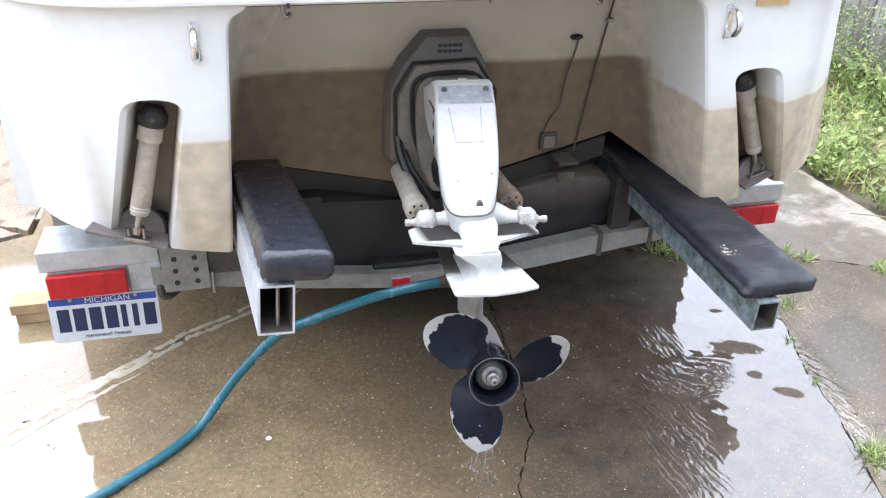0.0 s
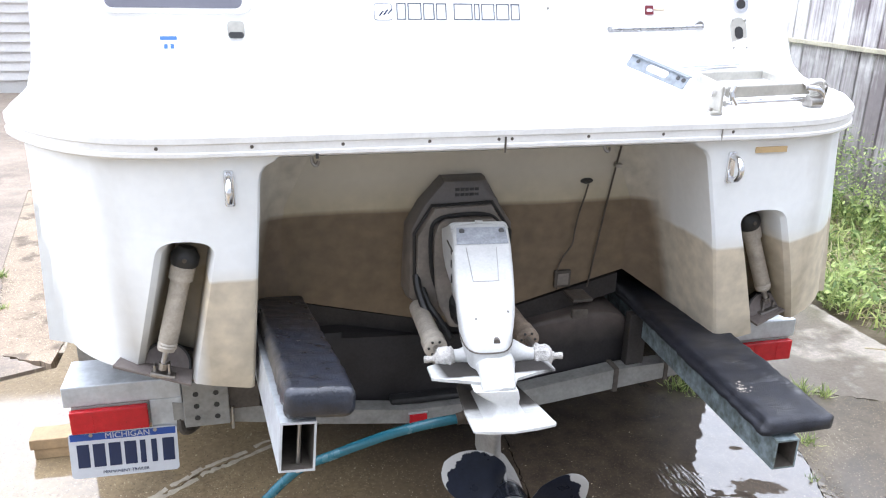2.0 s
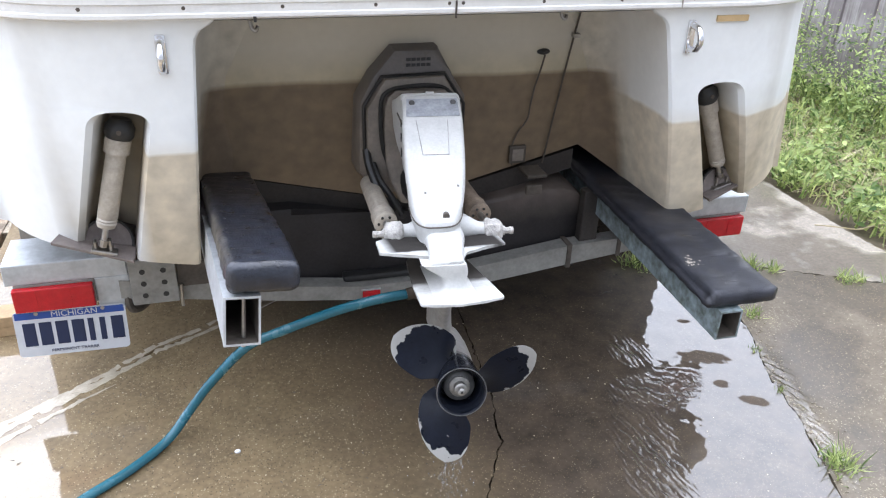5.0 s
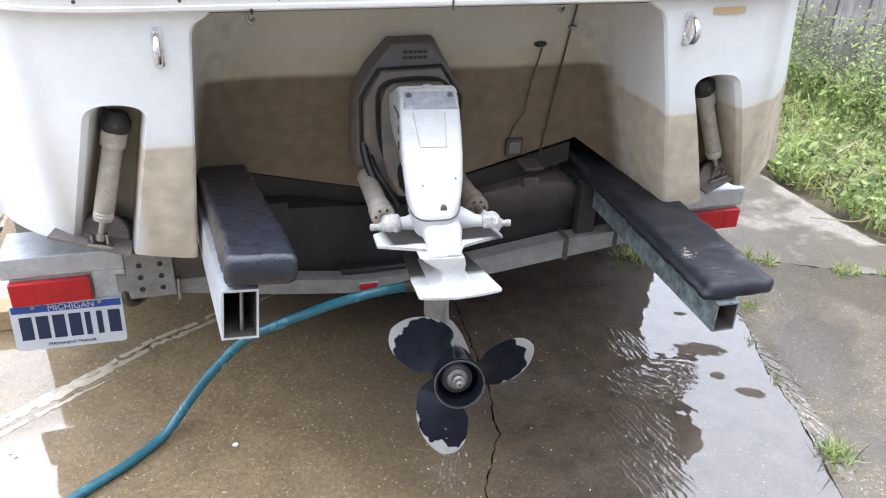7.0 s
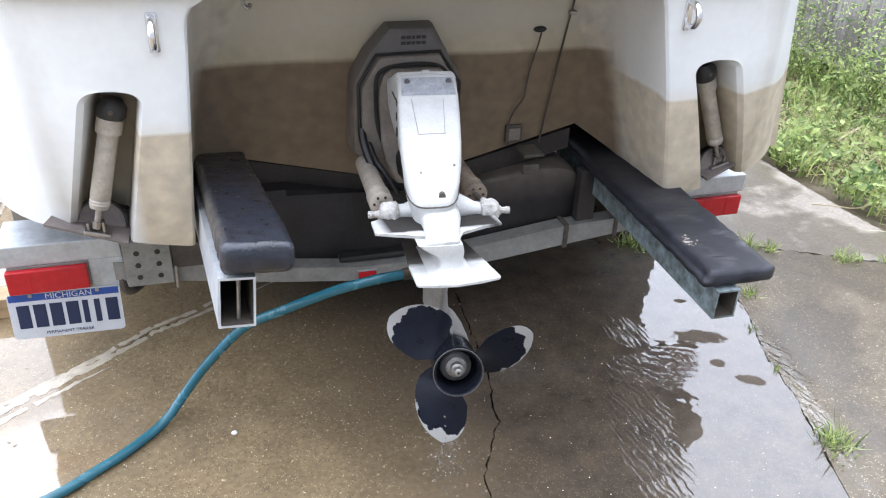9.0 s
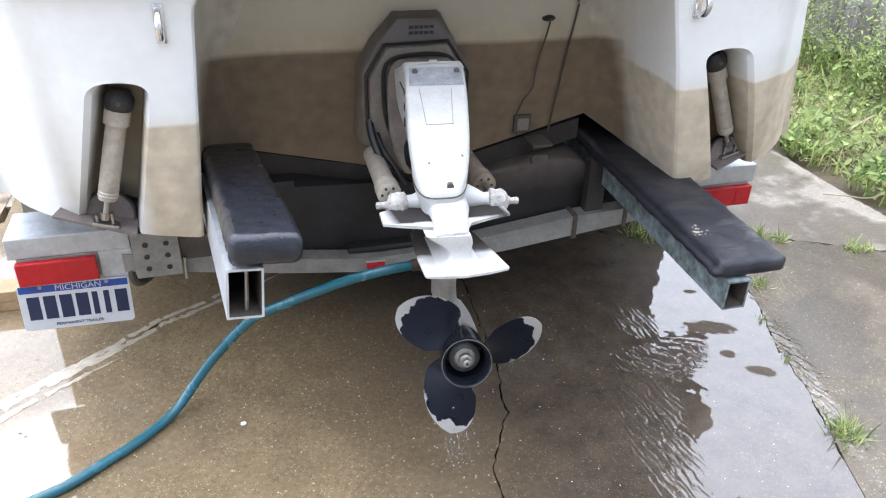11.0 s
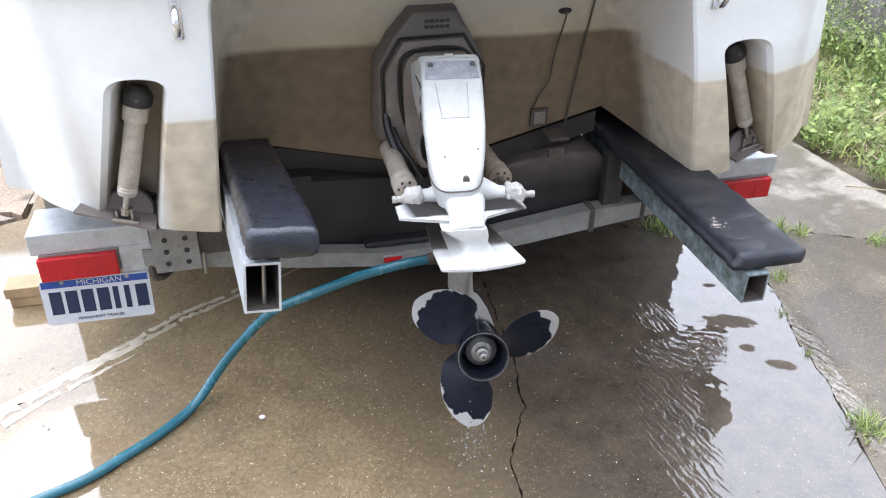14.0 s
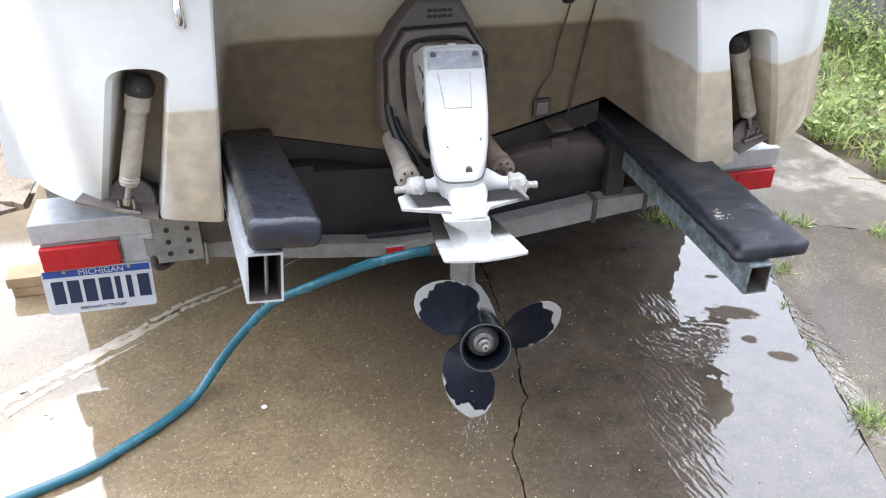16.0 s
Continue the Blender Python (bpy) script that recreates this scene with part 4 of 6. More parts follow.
hr = part("grab_rail", tube(curve_pts([(0.553, 0.35, 1.436), (0.556, 0.325, 1.436), (0.575, 0.312, 1.436), (0.72, 0.310, 1.440), (0.865, 0.312, 1.445), (0.885, 0.325, 1.446), (0.890, 0.36, 1.446)], 6), 0.009, 12), RAILSTEEL, boat, "polished stainless grab rail", smooth=True)
part("rail_foot", tube([(0.890, 0.352, 1.446), (0.890, 0.338, 1.446)], [0.022, 0.017], 14), RAILSTEEL, hr, smooth=True)
sc = on_wall("shower_socket", rrect(1.045, 1.421, 0.066, 0.105, 0.030), LADDER, boat, "white plastic socket with black port", 0.012)
on_wall("socket_port", rrect(1.045, 1.425, 0.034, 0.042, 0.015), BLACKPL, sc, "", 0.003, 0.0125)
for dx, dz in ((-0.027, 0.045), (0.027, 0.045), (-0.027, -0.045), (0.027, -0.045)):
    on_wall("socket_screw", rrect(1.045 + dx, 1.421 + dz, 0.008, 0.008, 0.0039), DULLSTEEL, sc, "", 0.002, 0.0122)
lf = on_wall("courtesy_lamp", rrect(1.052, 1.525, 0.058, 0.080, 0.028), CHROME, boat, "chrome courtesy lamp", 0.016)
on_wall("lamp_face", rrect(1.052, 1.520, 0.032, 0.032, 0.015), BLACKPL, lf, "", 0.004, 0.0165)

# stern eyes
for sg, x, y in ((-1, -0.699, -0.287), (1, 0.662, -0.287)):
    ey = part("stern_eye", box((x - 0.012, y - 0.006, 1.062), (x + 0.012, y + 0.006, 1.152), 0.005), CHROME, boat, "polished stainless stern eye", smooth=True)
    part("eye_loop", tube(curve_pts([(x, y - 0.003, 1.075), (x, y - 0.035, 1.080), (x, y - 0.052, 1.107), (x, y - 0.035, 1.134), (x, y - 0.003, 1.139)], 6), 0.0085, 10), CHROME, ey, smooth=True)
    for z in (1.072, 1.142):
        part("eye_bolt", tube([(x, y - 0.004, z), (x, y - 0.011, z)], [0.009, 0.007], 8), CHROME, ey, smooth=True)
part("tan_tape", box((0.735, -0.2895, 1.146), (0.835, -0.2835, 1.162), m=pose(0.785, -0.28, 1.154, 0, 0, 1.0) @ pose(-0.785, 0.28, -1.154)), TAPE, boat, "short strip of tan tape")

# trim tabs with their rams
for sg in (-1, 1):
    def P(a, y, z):
        return (sg * a + mid_x(z), y, z)
    ta = -0.258 if sg < 0 else -0.225
    tab = part("trim_tab", loft([[P(0.858, -0.10, 0.570), P(1.02, -0.08, 0.616), P(1.02, -0.08, 0.609), P(0.858, -0.10, 0.563)],
                                  [P(0.860, ta, 0.572), P(1.050, ta + 0.045, 0.624), P(1.050, ta + 0.045, 0.617), P(0.860, ta, 0.565)]]), TABMETAL, boat, "dull tan metal trim tab")
    by = 0.09 if sg > 0 else 0.035
    # arched knuckle where the tab hinges on the slot's end
    arc = [(0.064 * math.cos(a), 0.066 * math.sin(a)) for a in (math.pi * k / 14 for k in range(15))]
    am = Matrix.Translation(P(0.928, -0.170, 0.586)) @ Matrix.Rotation(radians(-17 * sg), 4, "Y") @ Matrix.Rotation(radians(-20), 4, "X")
    bm = prism(arc, -0.003, 0.003)
    bmesh.ops.transform(bm, matrix=am @ UPRIGHT, verts=bm.verts)
    kn = part("tab_knuckle", bm, TABMETAL, tab, "arched tan metal hinge plate")
    # black tube drawn for the dark gap along the arch
    part("knuckle_seal", tube([am @ Vector((x, -0.002, z)) for x, z in arc], 0.0045, 6), BLACKPL, kn, smooth=True)
    part("tab_bracket", box((-0.032, -0.016, 0.0), (0.032, 0.016, 0.010), 0.003, m=Matrix.Translation(P(0.93, -0.262 + by, 0.589)) @ Matrix.Rotation(radians(-17 * sg), 4, "Y")), DULLSTEEL, tab)
    for dx in (-0.018, 0.018):
        part("bracket_lug", box((-0.003, -0.010, 0.0), (0.003, 0.010, 0.028), 0.001, m=Matrix.Translation(P(0.93, -0.256 + by, 0.594)) @ pose(dx, 0, 0)), DULLSTEEL, tab)
    ry = 0.03 if sg < 0 else 0.09
    b0, b1 = Vector(P(0.927, -0.257 + ry, 0.604 + ry * 0.2)), Vector(P(0.822, -0.205 + ry * 0.3, 0.915))
    d = b1 - b0
    cyl = part("tab_ram", tube([b0 + d * k for k in (0.16, 0.165, 0.19, 0.20, 0.215, 0.225, 0.24, 0.25, 0.78, 0.785, 0.90, 0.905)], [0.012, 0.022, 0.024, 0.0255, 0.023, 0.0255, 0.023, 0.0250, 0.0245, 0.031, 0.031, 0.018], 18), CYLGREY, boat, "scum-stained grey plastic trim ram", smooth=True)
    part("ram_rod", tube([b0, b0 + d * 0.17], 0.008, 10), DULLSTEEL, cyl, smooth=True)
    part("ram_clevis", tube([b0 - d * 0.01, b0 + d * 0.05], [0.011, 0.013], 8), DULLSTEEL, cyl, smooth=True)
    part("ram_hinge", tube([b0 + d * 0.88, b0 + d * 0.93, b0 + d * 1.0, b0 + d * 1.06], [0.026, 0.036, 0.036, 0.022], 14), BLACKPL, cyl, "black plastic ram hinge", smooth=True)
    part("hinge_bolt", tube([b0 + d * 0.98 + Vector((0, -0.03, 0)), b0 + d * 0.98 + Vector((0, -0.038, 0.0))], 0.006, 8), RUSTY, cyl)

# recess fittings: hooks under the roof, lead from a gland, conduit
for x, y in ((-0.495, -0.20), (0.33, -0.16)):
    hk = part("cable_hook", box((x - 0.014, y - 0.014, 1.162), (x + 0.014, y + 0.014, 1.176), 0.003), DULLSTEEL, boat)
    part("hook_arm", tube(curve_pts([(x, y, 1.163), (x + 0.004, y - 0.006, 1.143), (x + 0.012, y - 0.01, 1.137), (x + 0.018, y - 0.004, 1.146)], 4), 0.005, 8), DULLSTEEL, hk, smooth=True)
gz = 0.990
gl = part("wire_gland", loft([[(0.389 + r * math.cos(a), wall_y(gz) - o, gz + 0.45 * r * math.sin(a)) for a in (2 * math.pi * k / 16 for k in range(16))] for o, r in ((-0.002, 0.022), (0.004, 0.021), (0.008, 0.012), (0.016, 0.008))]), BLACKPL, boat, "black wire gland", smooth=True)
part("lead", tube(curve_pts([(0.389, 0.045, 0.983), (0.382, 0.05, 0.94), (0.372, 0.062, 0.88), (0.366, 0.07, 0.82), (0.362, 0.075, 0.77), (0.335, 0.085, 0.72), (0.325, 0.10, 0.66), (0.335, 0.11, 0.60)], 6), 0.0028, 6), RUSTY, boat, "thin dark lead", smooth=True)
part("conduit", tube(curve_pts([(0.492, 0.03, 1.176), (0.488, 0.035, 1.12), (0.474, 0.055, 0.98), (0.462, 0.072, 0.85), (0.452, 0.09, 0.72), (0.445, 0.11, 0.60)], 6), 0.0032, 8), RUSTY, boat, "black conduit down the transom", smooth=True)
part("conduit_clip", box((0.472, 0.030, 1.035), (0.494, 0.052, 1.047), 0.002), DULLSTEEL, boat)
pz = part("transom_zinc", box((0.318, wall_y(0.645) - 0.014, 0.612), (0.376, wall_y(0.645) + 0.002, 0.672), 0.003), RUSTY, boat, "small framed zinc plate")
part("zinc_face", box((0.328, wall_y(0.645) - 0.017, 0.622), (0.366, wall_y(0.645) - 0.0145, 0.662)), RING, pz)
part("drain_lip", box((0.355, 0.01, 0.588), (0.425, 0.10, 0.600), 0.004, m=pose(0, 0, 0)), RUSTY, boat, "dull metal drain lip")
part("drain_lip", box((0.335, -0.035, 0.552), (0.39, -0.018, 0.585), 0.004), RUSTY, boat)

# swim ladder folded on the platform
LAD = thing("swim_ladder", (0.85, 0.0, 1.25), "folded white and stainless swim ladder on the platform", "ladder")


def bar(name, p, q, w, h, material, parent=None, label=""):
    """Straight bar of w by h between two points."""
    p, q = Vector(p), Vector(q)
    y_ = (q - p).normalized()
    x_ = y_.cross(Vector((0, 0, 1))).normalized()
    z_ = x_.cross(y_)
    m = Matrix(((x_.x, y_.x, z_.x, p.x), (x_.y, y_.y, z_.y, p.y), (x_.z, y_.z, z_.z, p.z), (0, 0, 0, 1)))
    return part(name, box((-w / 2, 0, -h / 2), (w / 2, (q - p).length, h / 2), min(w, h) * 0.25, m=m), material, parent or LAD, label)


FL, FR = (0.640, -0.258, 1.313), (0.930, -0.212, 1.313)
BL, BR = (0.705, 0.010, 1.318), (0.965, 0.055, 1.318)
bar("front_tread", FL, FR, 0.018, 0.034, LADDER)
part("front_tube", tube([(0.632, -0.262, 1.281), (0.94, -0.214, 1.281)], 0.0085, 10), CHROME, LAD, smooth=True)
bar("side_rail", FL, BL, 0.016, 0.024, LADDER)
bar("side_rail", FR, BR, 0.016, 0.024, LADDER)
bar("rear_tread", BL, BR, 0.018, 0.030, LADDER)
part("upper_tube", tube([(0.745, 0.235, 1.318), (1.02, 0.275, 1.322)], 0.0075, 10), CHROME, LAD, smooth=True)
part("upper_tube", tube(curve_pts([(0.705, 0.010, 1.325), (0.735, 0.12, 1.322), (0.745, 0.235, 1.318)], 4), 0.0075, 10), CHROME, LAD, smooth=True)
for x, y in ((0.606, -0.255), (0.968, -0.195)):
    br = part("hinge_bracket", box((x - 0.005, y - 0.034, 1.258), (x + 0.005, y + 0.032, 1.334), 0.004), LADDER, LAD, "steel hinge bracket")
    part("bracket_foot", box((x - 0.032, y - 0.036, 1.256), (x + 0.005, y + 0.034, 1.264), 0.002), LADDER, br)
    part("hinge_bolt", tube([(x - 0.020, y, 1.310), (x + 0.020, y, 1.310)], 0.011, 8), CHROME, br)
    part("foot_bolt", tube([(x - 0.02, y - 0.015, 1.263), (x - 0.02, y - 0.015, 1.272)], 0.006, 6), DULLSTEEL, br)
part("hinge_strap", tube(curve_pts([(0.900, -0.232, 1.322), (0.955, -0.222, 1.334), (0.995, -0.205, 1.318), (0.990, -0.205, 1.272)], 5), 0.010, 8, flat=0.4), DULLSTEEL, LAD, "curved steel strap", smooth=True)
part("hinge_knuckle", tube([(0.915, -0.236, 1.276), (0.960, -0.228, 1.276)], 0.019, 14), DULLSTEEL, LAD, smooth=True)
part("latch_arm", tube(curve_pts([(0.905, -0.240, 1.318), (0.940, -0.246, 1.312), (0.962, -0.238, 1.292), (0.950, -0.236, 1.268)], 5), 0.008, 8), CHROME, LAD, smooth=True)
part("tread_clip", tube(curve_pts([(0.648, -0.272, 1.330), (0.640, -0.278, 1.305), (0.655, -0.280, 1.280)], 4), 0.007, 8), CHROME, LAD, smooth=True)
# slotted galvanised plate leaning beside it
bm = bmesh.new()
outer = [bm.verts.new((x, y, 0)) for x, y in rrect(0, 0, 0.215, 0.046, 0.006)]
inner = [bm.verts.new((x, y, 0)) for x, y in rrect(0.0, 0.0, 0.080, 0.026, 0.012)]
k = len(outer)
for i in range(k):
    bm.faces.new((outer[i], outer[(i + 1) % k], inner[(i + 1) % k], inner[i]))
ext = bmesh.ops.extrude_face_region(bm, geom=list(bm.faces))
bmesh.ops.translate(bm, vec=(0, 0, 0.005), verts=[v for v in ext["geom"] if isinstance(v, bmesh.types.BMVert)])
p1, p2 = Vector((0.563, 0.195, 1.352)), Vector((0.675, 0.010, 1.296))
u = (p2 - p1).normalized()
w = Vector((0.25, 0.45, 0.75))
w = (w - u * w.dot(u)).normalized()
nrm = u.cross(w)
c = (p1 + p2) / 2
M = Matrix(((u.x, w.x, nrm.x, c.x), (u.y, w.y, nrm.y, c.y), (u.z, w.z, nrm.z, c.z), (0, 0, 0, 1)))
bmesh.ops.transform(bm, matrix=M, verts=bm.verts)
hp = part("slotted_plate", bm, DARKGALV, LAD, "bright slotted steel plate")
for dx in (-0.075, 0.075, 0.095):
    part("plate_hole", tube([M @ Vector((dx, 0.004, -0.001)), M @ Vector((dx, 0.004, 0.0062))], 0.007, 10), BLACKPL, hp)
bar("plate_flange", c - u * 0.107 + w * 0.022, c + u * 0.107 + w * 0.022, 0.026, 0.005, DARKGALV, hp)

# ---- stern drive ----
drive = thing("stern_drive", (-0.035, 0.0, 0.7), "white and grey stern drive leg with three-bladed propeller", "stern drive")
bm = prism([(-0.096, 1.030), (0.036, 1.030), (0.072, 0.962), (0.126, 0.88), (0.13, 0.66), (0.06, 0.585), (-0.13, 0.585), (-0.205, 0.66), (-0.200, 0.88), (-0.160, 0.955)], -0.10, 0.01, bev=0.026)
bmesh.ops.transform(bm, matrix=UPRIGHT, verts=bm.verts)
shield = part("transom_shield", bm, SHIELD, drive, "dark grey transom shield", smooth=True, angle=40)
for k, (x0, wd) in enumerate(((-0.062, 0.013), (-0.046, 0.012), (-0.031, 0.010), (-0.018, 0.013), (-0.002, 0.012))):
    for zc in (1.000, 0.984):
        part("lettering_bar", box((x0, -0.0118, zc - 0.0045), (x0 + wd, -0.0085, zc + 0.0045)), DARKLETTER, shield)
# gimbal ring, the collar of the leg and their black seals
bm = prism([(-0.128, 0.952), (0.048, 0.955), (0.106, 0.862), (0.106, 0.68), (0.05, 0.60), (-0.11, 0.60), (-0.180, 0.68), (-0.180, 0.868)], 0.0, 0.035, bev=0.010)
bmesh.ops.transform(bm, matrix=UPRIGHT, verts=bm.verts)
part("gimbal_ring", bm, RING, drive, "scummed grey gimbal ring", smooth=True, angle=30)
part("ring_seal", tube([(x, -0.019, z) for x, z in ((-0.150, 0.600), (-0.178, 0.68), (-0.186, 0.74), (-0.188, 0.872), (-0.136, 0.956), (0.051, 0.960), (0.113, 0.865), (0.113, 0.68))], 0.005, 6), BLACKPL, drive, "black rubber seal")
part("bellows", tube([(-0.035, y, 0.655) for y in (-0.02, -0.04, -0.05, -0.07, -0.08, -0.10, -0.11, -0.14)], [0.062, 0.055, 0.062, 0.055, 0.062, 0.055, 0.062, 0.055], 16), BLACKPL, drive, "black rubber bellows")
part("steering_hose", tube(curve_pts([(-0.180, -0.02, 0.74), (-0.178, -0.05, 0.70), (-0.160, -0.10, 0.64), (-0.140, -0.16, 0.60)], 5), 0.013, 8), BLACKPL, drive, "black hose", smooth=True)
part("steering_hose", tube(curve_pts([(-0.163, -0.03, 0.70), (-0.150, -0.07, 0.66), (-0.128, -0.12, 0.63), (-0.11, -0.2, 0.60)], 5), 0.010, 8), BLACKPL, drive, "black hose", smooth=True)

S = Matrix.Translation((-0.033, -0.12, 0)) @ Matrix.Rotation(radians(-6.0), 4, "Z")   # leg turned a little to port
S2 = Matrix.Translation((-0.040, -0.12, 0)) @ Matrix.Rotation(radians(-8.0), 4, "Z")


def leg(bm, m=S):
    """Puts a part of the leg in place; the housing skews a little to port towards its aft end."""
    if m is S:
        for v in bm.verts:
            v.co.x = v.co.x * (1 + 1.4 * max(0.0, v.co.y + 0.10)) + 0.10 * min(0.0, v.co.y + 0.12)
    bmesh.ops.transform(bm, matrix=m, verts=bm.verts)
    return bm


def section(z, hw, aft, fore, n=6.5, k=44, dz=0.0):
    """Superellipse in plan; dz: how much the aft end dips."""
    out = []
    cy, hl = (aft + fore) / 2, (fore - aft) / 2
    for i in range(k):
        a = 2 * math.pi * i / k
        c, s_ = math.cos(a), math.sin(a)
        x = hw * math.copysign(abs(c) ** (2 / n), c)
        y = cy + hl * math.copysign(abs(s_) ** (2 / n), s_)
        out.append((x, y, z + dz * (y - cy) / max(hl, 1e-6)))
    return out


collar = part("leg_collar", leg(loft([section(*a) for a in ((0.60, 0.060, 0.0, 0.080, 4), (0.65, 0.086, 0.02, 0.080, 4), (0.71, 0.098, 0.04, 0.080, 5), (0.80, 0.103, 0.05, 0.080, 6), (0.87, 0.102, 0.05, 0.080, 6), (0.905, 0.092, 0.05, 0.078, 6), (0.925, 0.070, 0.05, 0.075, 6))]), S2), COLLAR, drive, "grey-brown collar of the leg", smooth=True, angle=40)
part("collar_seal", tube(curve_pts([(x, -0.046, z) for x, z in ((-0.072, 0.60), (-0.095, 0.650), (-0.120, 0.70), (-0.137, 0.755), (-0.143, 0.822), (-0.141, 0.893), (-0.120, 0.921), (-0.069, 0.932), (0.01, 0.932), (0.055, 0.915), (0.074, 0.87), (0.076, 0.75))], 4), 0.0065, 7), BLACKPL, collar, "black rubber seal", smooth=True)

ul = part("upper_housing", leg(loft([section(0.7515, 0.0685, -0.4615, 0.03, 3.6), section(0.760, 0.0690, -0.4575, 0.03, 3.6), section(0.775, 0.071, -0.428, 0.03, 5), section(0.80, 0.075, -0.385, 0.03, 7),
    section(0.84, 0.079, -0.31, 0.03, 9), section(0.88, 0.080, -0.235, 0.03, 10), section(0.904, 0.080, -0.165, 0.03, 11, dz=-0.011), section(0.922, 0.079, -0.112, 0.03, 11, dz=-0.020), section(0.928, 0.078, -0.085, 0.03, 11, dz=-0.024), section(0.930, 0.073, -0.074, 0.025, 9, dz=-0.027)])), WHITEPAINT, drive, "chalky white upper gear housing", smooth=True, angle=30)
part("housing_seam", leg(tube([q for q in section(0.7505, 0.0692, -0.4628, 0.03, 3.6, k=60) if q[1] < -0.33], 0.0021, 5)), RUSTY, ul, "dark seam")
part("lower_housing", leg(loft([section(0.750, 0.0685, -0.4615, 0.03, 3.6), section(0.735, 0.067, -0.463, 0.03, 3.6), section(0.715, 0.061, -0.467, 0.02, 3.4), section(0.690, 0.052, -0.474, 0.0, 3.6), section(0.665, 0.047, -0.488, -0.03, 4)])), WHITEPAINT, drive, "chalky white intermediate housing", smooth=True, angle=40)


def back_y(z):
    """Where the sloped back of the housing stands at height z."""
    pts = [(0.7515, -0.458), (0.760, -0.455), (0.775, -0.428), (0.80, -0.385), (0.84, -0.31), (0.88, -0.235), (0.915, -0.165), (0.942, -0.112), (0.952, -0.085)]
    for (z0, y0), (z1, y1) in zip(pts, pts[1:]):
        if z <= z1:
            return y0 + (y1 - y0) * (z - z0) / (z1 - z0)
    return -0.085


# moulded data panel: three thin lines on the sloped back
q1, q2, q3, q4 = [(x, back_y(z) - 0.0008, z) for x, z in ((-0.045, 0.914), (0.038, 0.914), (0.036, 0.860), (-0.031, 0.860))]
for p0, p1 in ((q1, q4), (q4, q3), (q3, q2)):
    part("panel_line", leg(tube([p0, p1], 0.0013, 5)), BAREGREY, ul)
for z, y in ((0.888, -0.110), (0.850, -0.115), (0.812, -0.125)):
    part("vent_slot", leg(box((-0.0825, y - 0.012, z - 0.012), (-0.074, y + 0.006, z + 0.012), 0.003)), BLACKPL, ul)
part("flank_seam", leg(tube([(-0.0808, -0.15, 0.899), (-0.0808, -0.06, 0.899)], 0.002, 5)), RUSTY, ul)
part("plug_bolt", leg(tube([(0.018, -0.43, 0.768), (0.018, back_y(0.768) - 0.0035, 0.769)], 0.0085, 12)), RUSTY, ul)
for x, z in ((-0.030, 0.803), (0.052, 0.812)):
    part("cover_screw", leg(tube([(x, back_y(z) + 0.01, z), (x, back_y(z) - 0.0018, z + 0.001)], 0.003, 8)), BAREGREY, ul)
# worn grey cap let into the top of the sloped back
cap = part("top_cap", leg(loft([[(x, back_y(z) - o, z + o * 0.4) for x, z in ((-0.070, 0.920), (0.072, 0.920), (0.069, 0.948), (-0.066, 0.948))] for o in (-0.004, 0.0020)])), CAPGREY, ul, "worn blue-grey top cap")
for x in (-0.054, 0.056):
    part("cap_screw", leg(tube([(x, back_y(0.942) + 0.004, 0.942), (x, back_y(0.942) - 0.0045, 0.944)], 0.0075, 10)), HUBGREY, cap)
part("cap_rim", leg(tube([(-0.078, -0.096, 0.944), (-0.069, -0.086, 0.952), (0.0, -0.080, 0.957), (0.068, -0.086, 0.952), (0.077, -0.096, 0.944)], 0.0032, 7)), WHITEPAINT, ul, smooth=True)
part("lifting_lug", leg(box((-0.012, -0.086, 0.954), (0.010, -0.074, 0.963), 0.003)), WHITEPAINT, ul)
# cross arm with crusted anodes
PZ, PX = 0.696, 0.013
pin = part("cross_arm", leg(tube([(PX + x, -0.378, PZ + z) for x, z in ((-0.135, 0.0), (-0.085, 0.004), (-0.05, 0.012), (0.05, 0.012), (0.085, 0.004), (0.135, 0.0))], [0.0185, 0.020, 0.033, 0.033, 0.020, 0.0185], 16), S2), WHITEPAINT, drive, "white pivot arm", smooth=True)
for sg in (-1, 1):
    bm = tube([(PX + sg * x, -0.381, PZ) for x in (0.100, 0.103, 0.108, 0.114, 0.121, 0.128, 0.135, 0.140, 0.145, 0.149)], [0.019, 0.026, 0.030, 0.0315, 0.0315, 0.031, 0.030, 0.027, 0.021, 0.013], 26)
    for v in bm.verts:
        q = v.co * 95
        v.co += Vector((sg * 0.4, -0.3, 0.2)) * 0.010 * max(0.0, noise.noise(q) - 0.05) + (v.co - Vector((v.co.x, -0.381, PZ))) * 0.28 * noise.noise(q * 1.1 + Vector((7, 0, 0)))
    part("anode", leg(bm, S2), SCALE, pin, "white crusted anode", smooth=True, angle=50)
    part("anode_bolt", leg(tube([(PX + sg * x, -0.381, PZ) for x in (0.140, 0.154, 0.1545, 0.166, 0.1665, 0.176, 0.177)], [0.014, 0.012, 0.0085, 0.0085, 0.010, 0.009, 0.004], 10), S2), SCALE, pin, smooth=True)
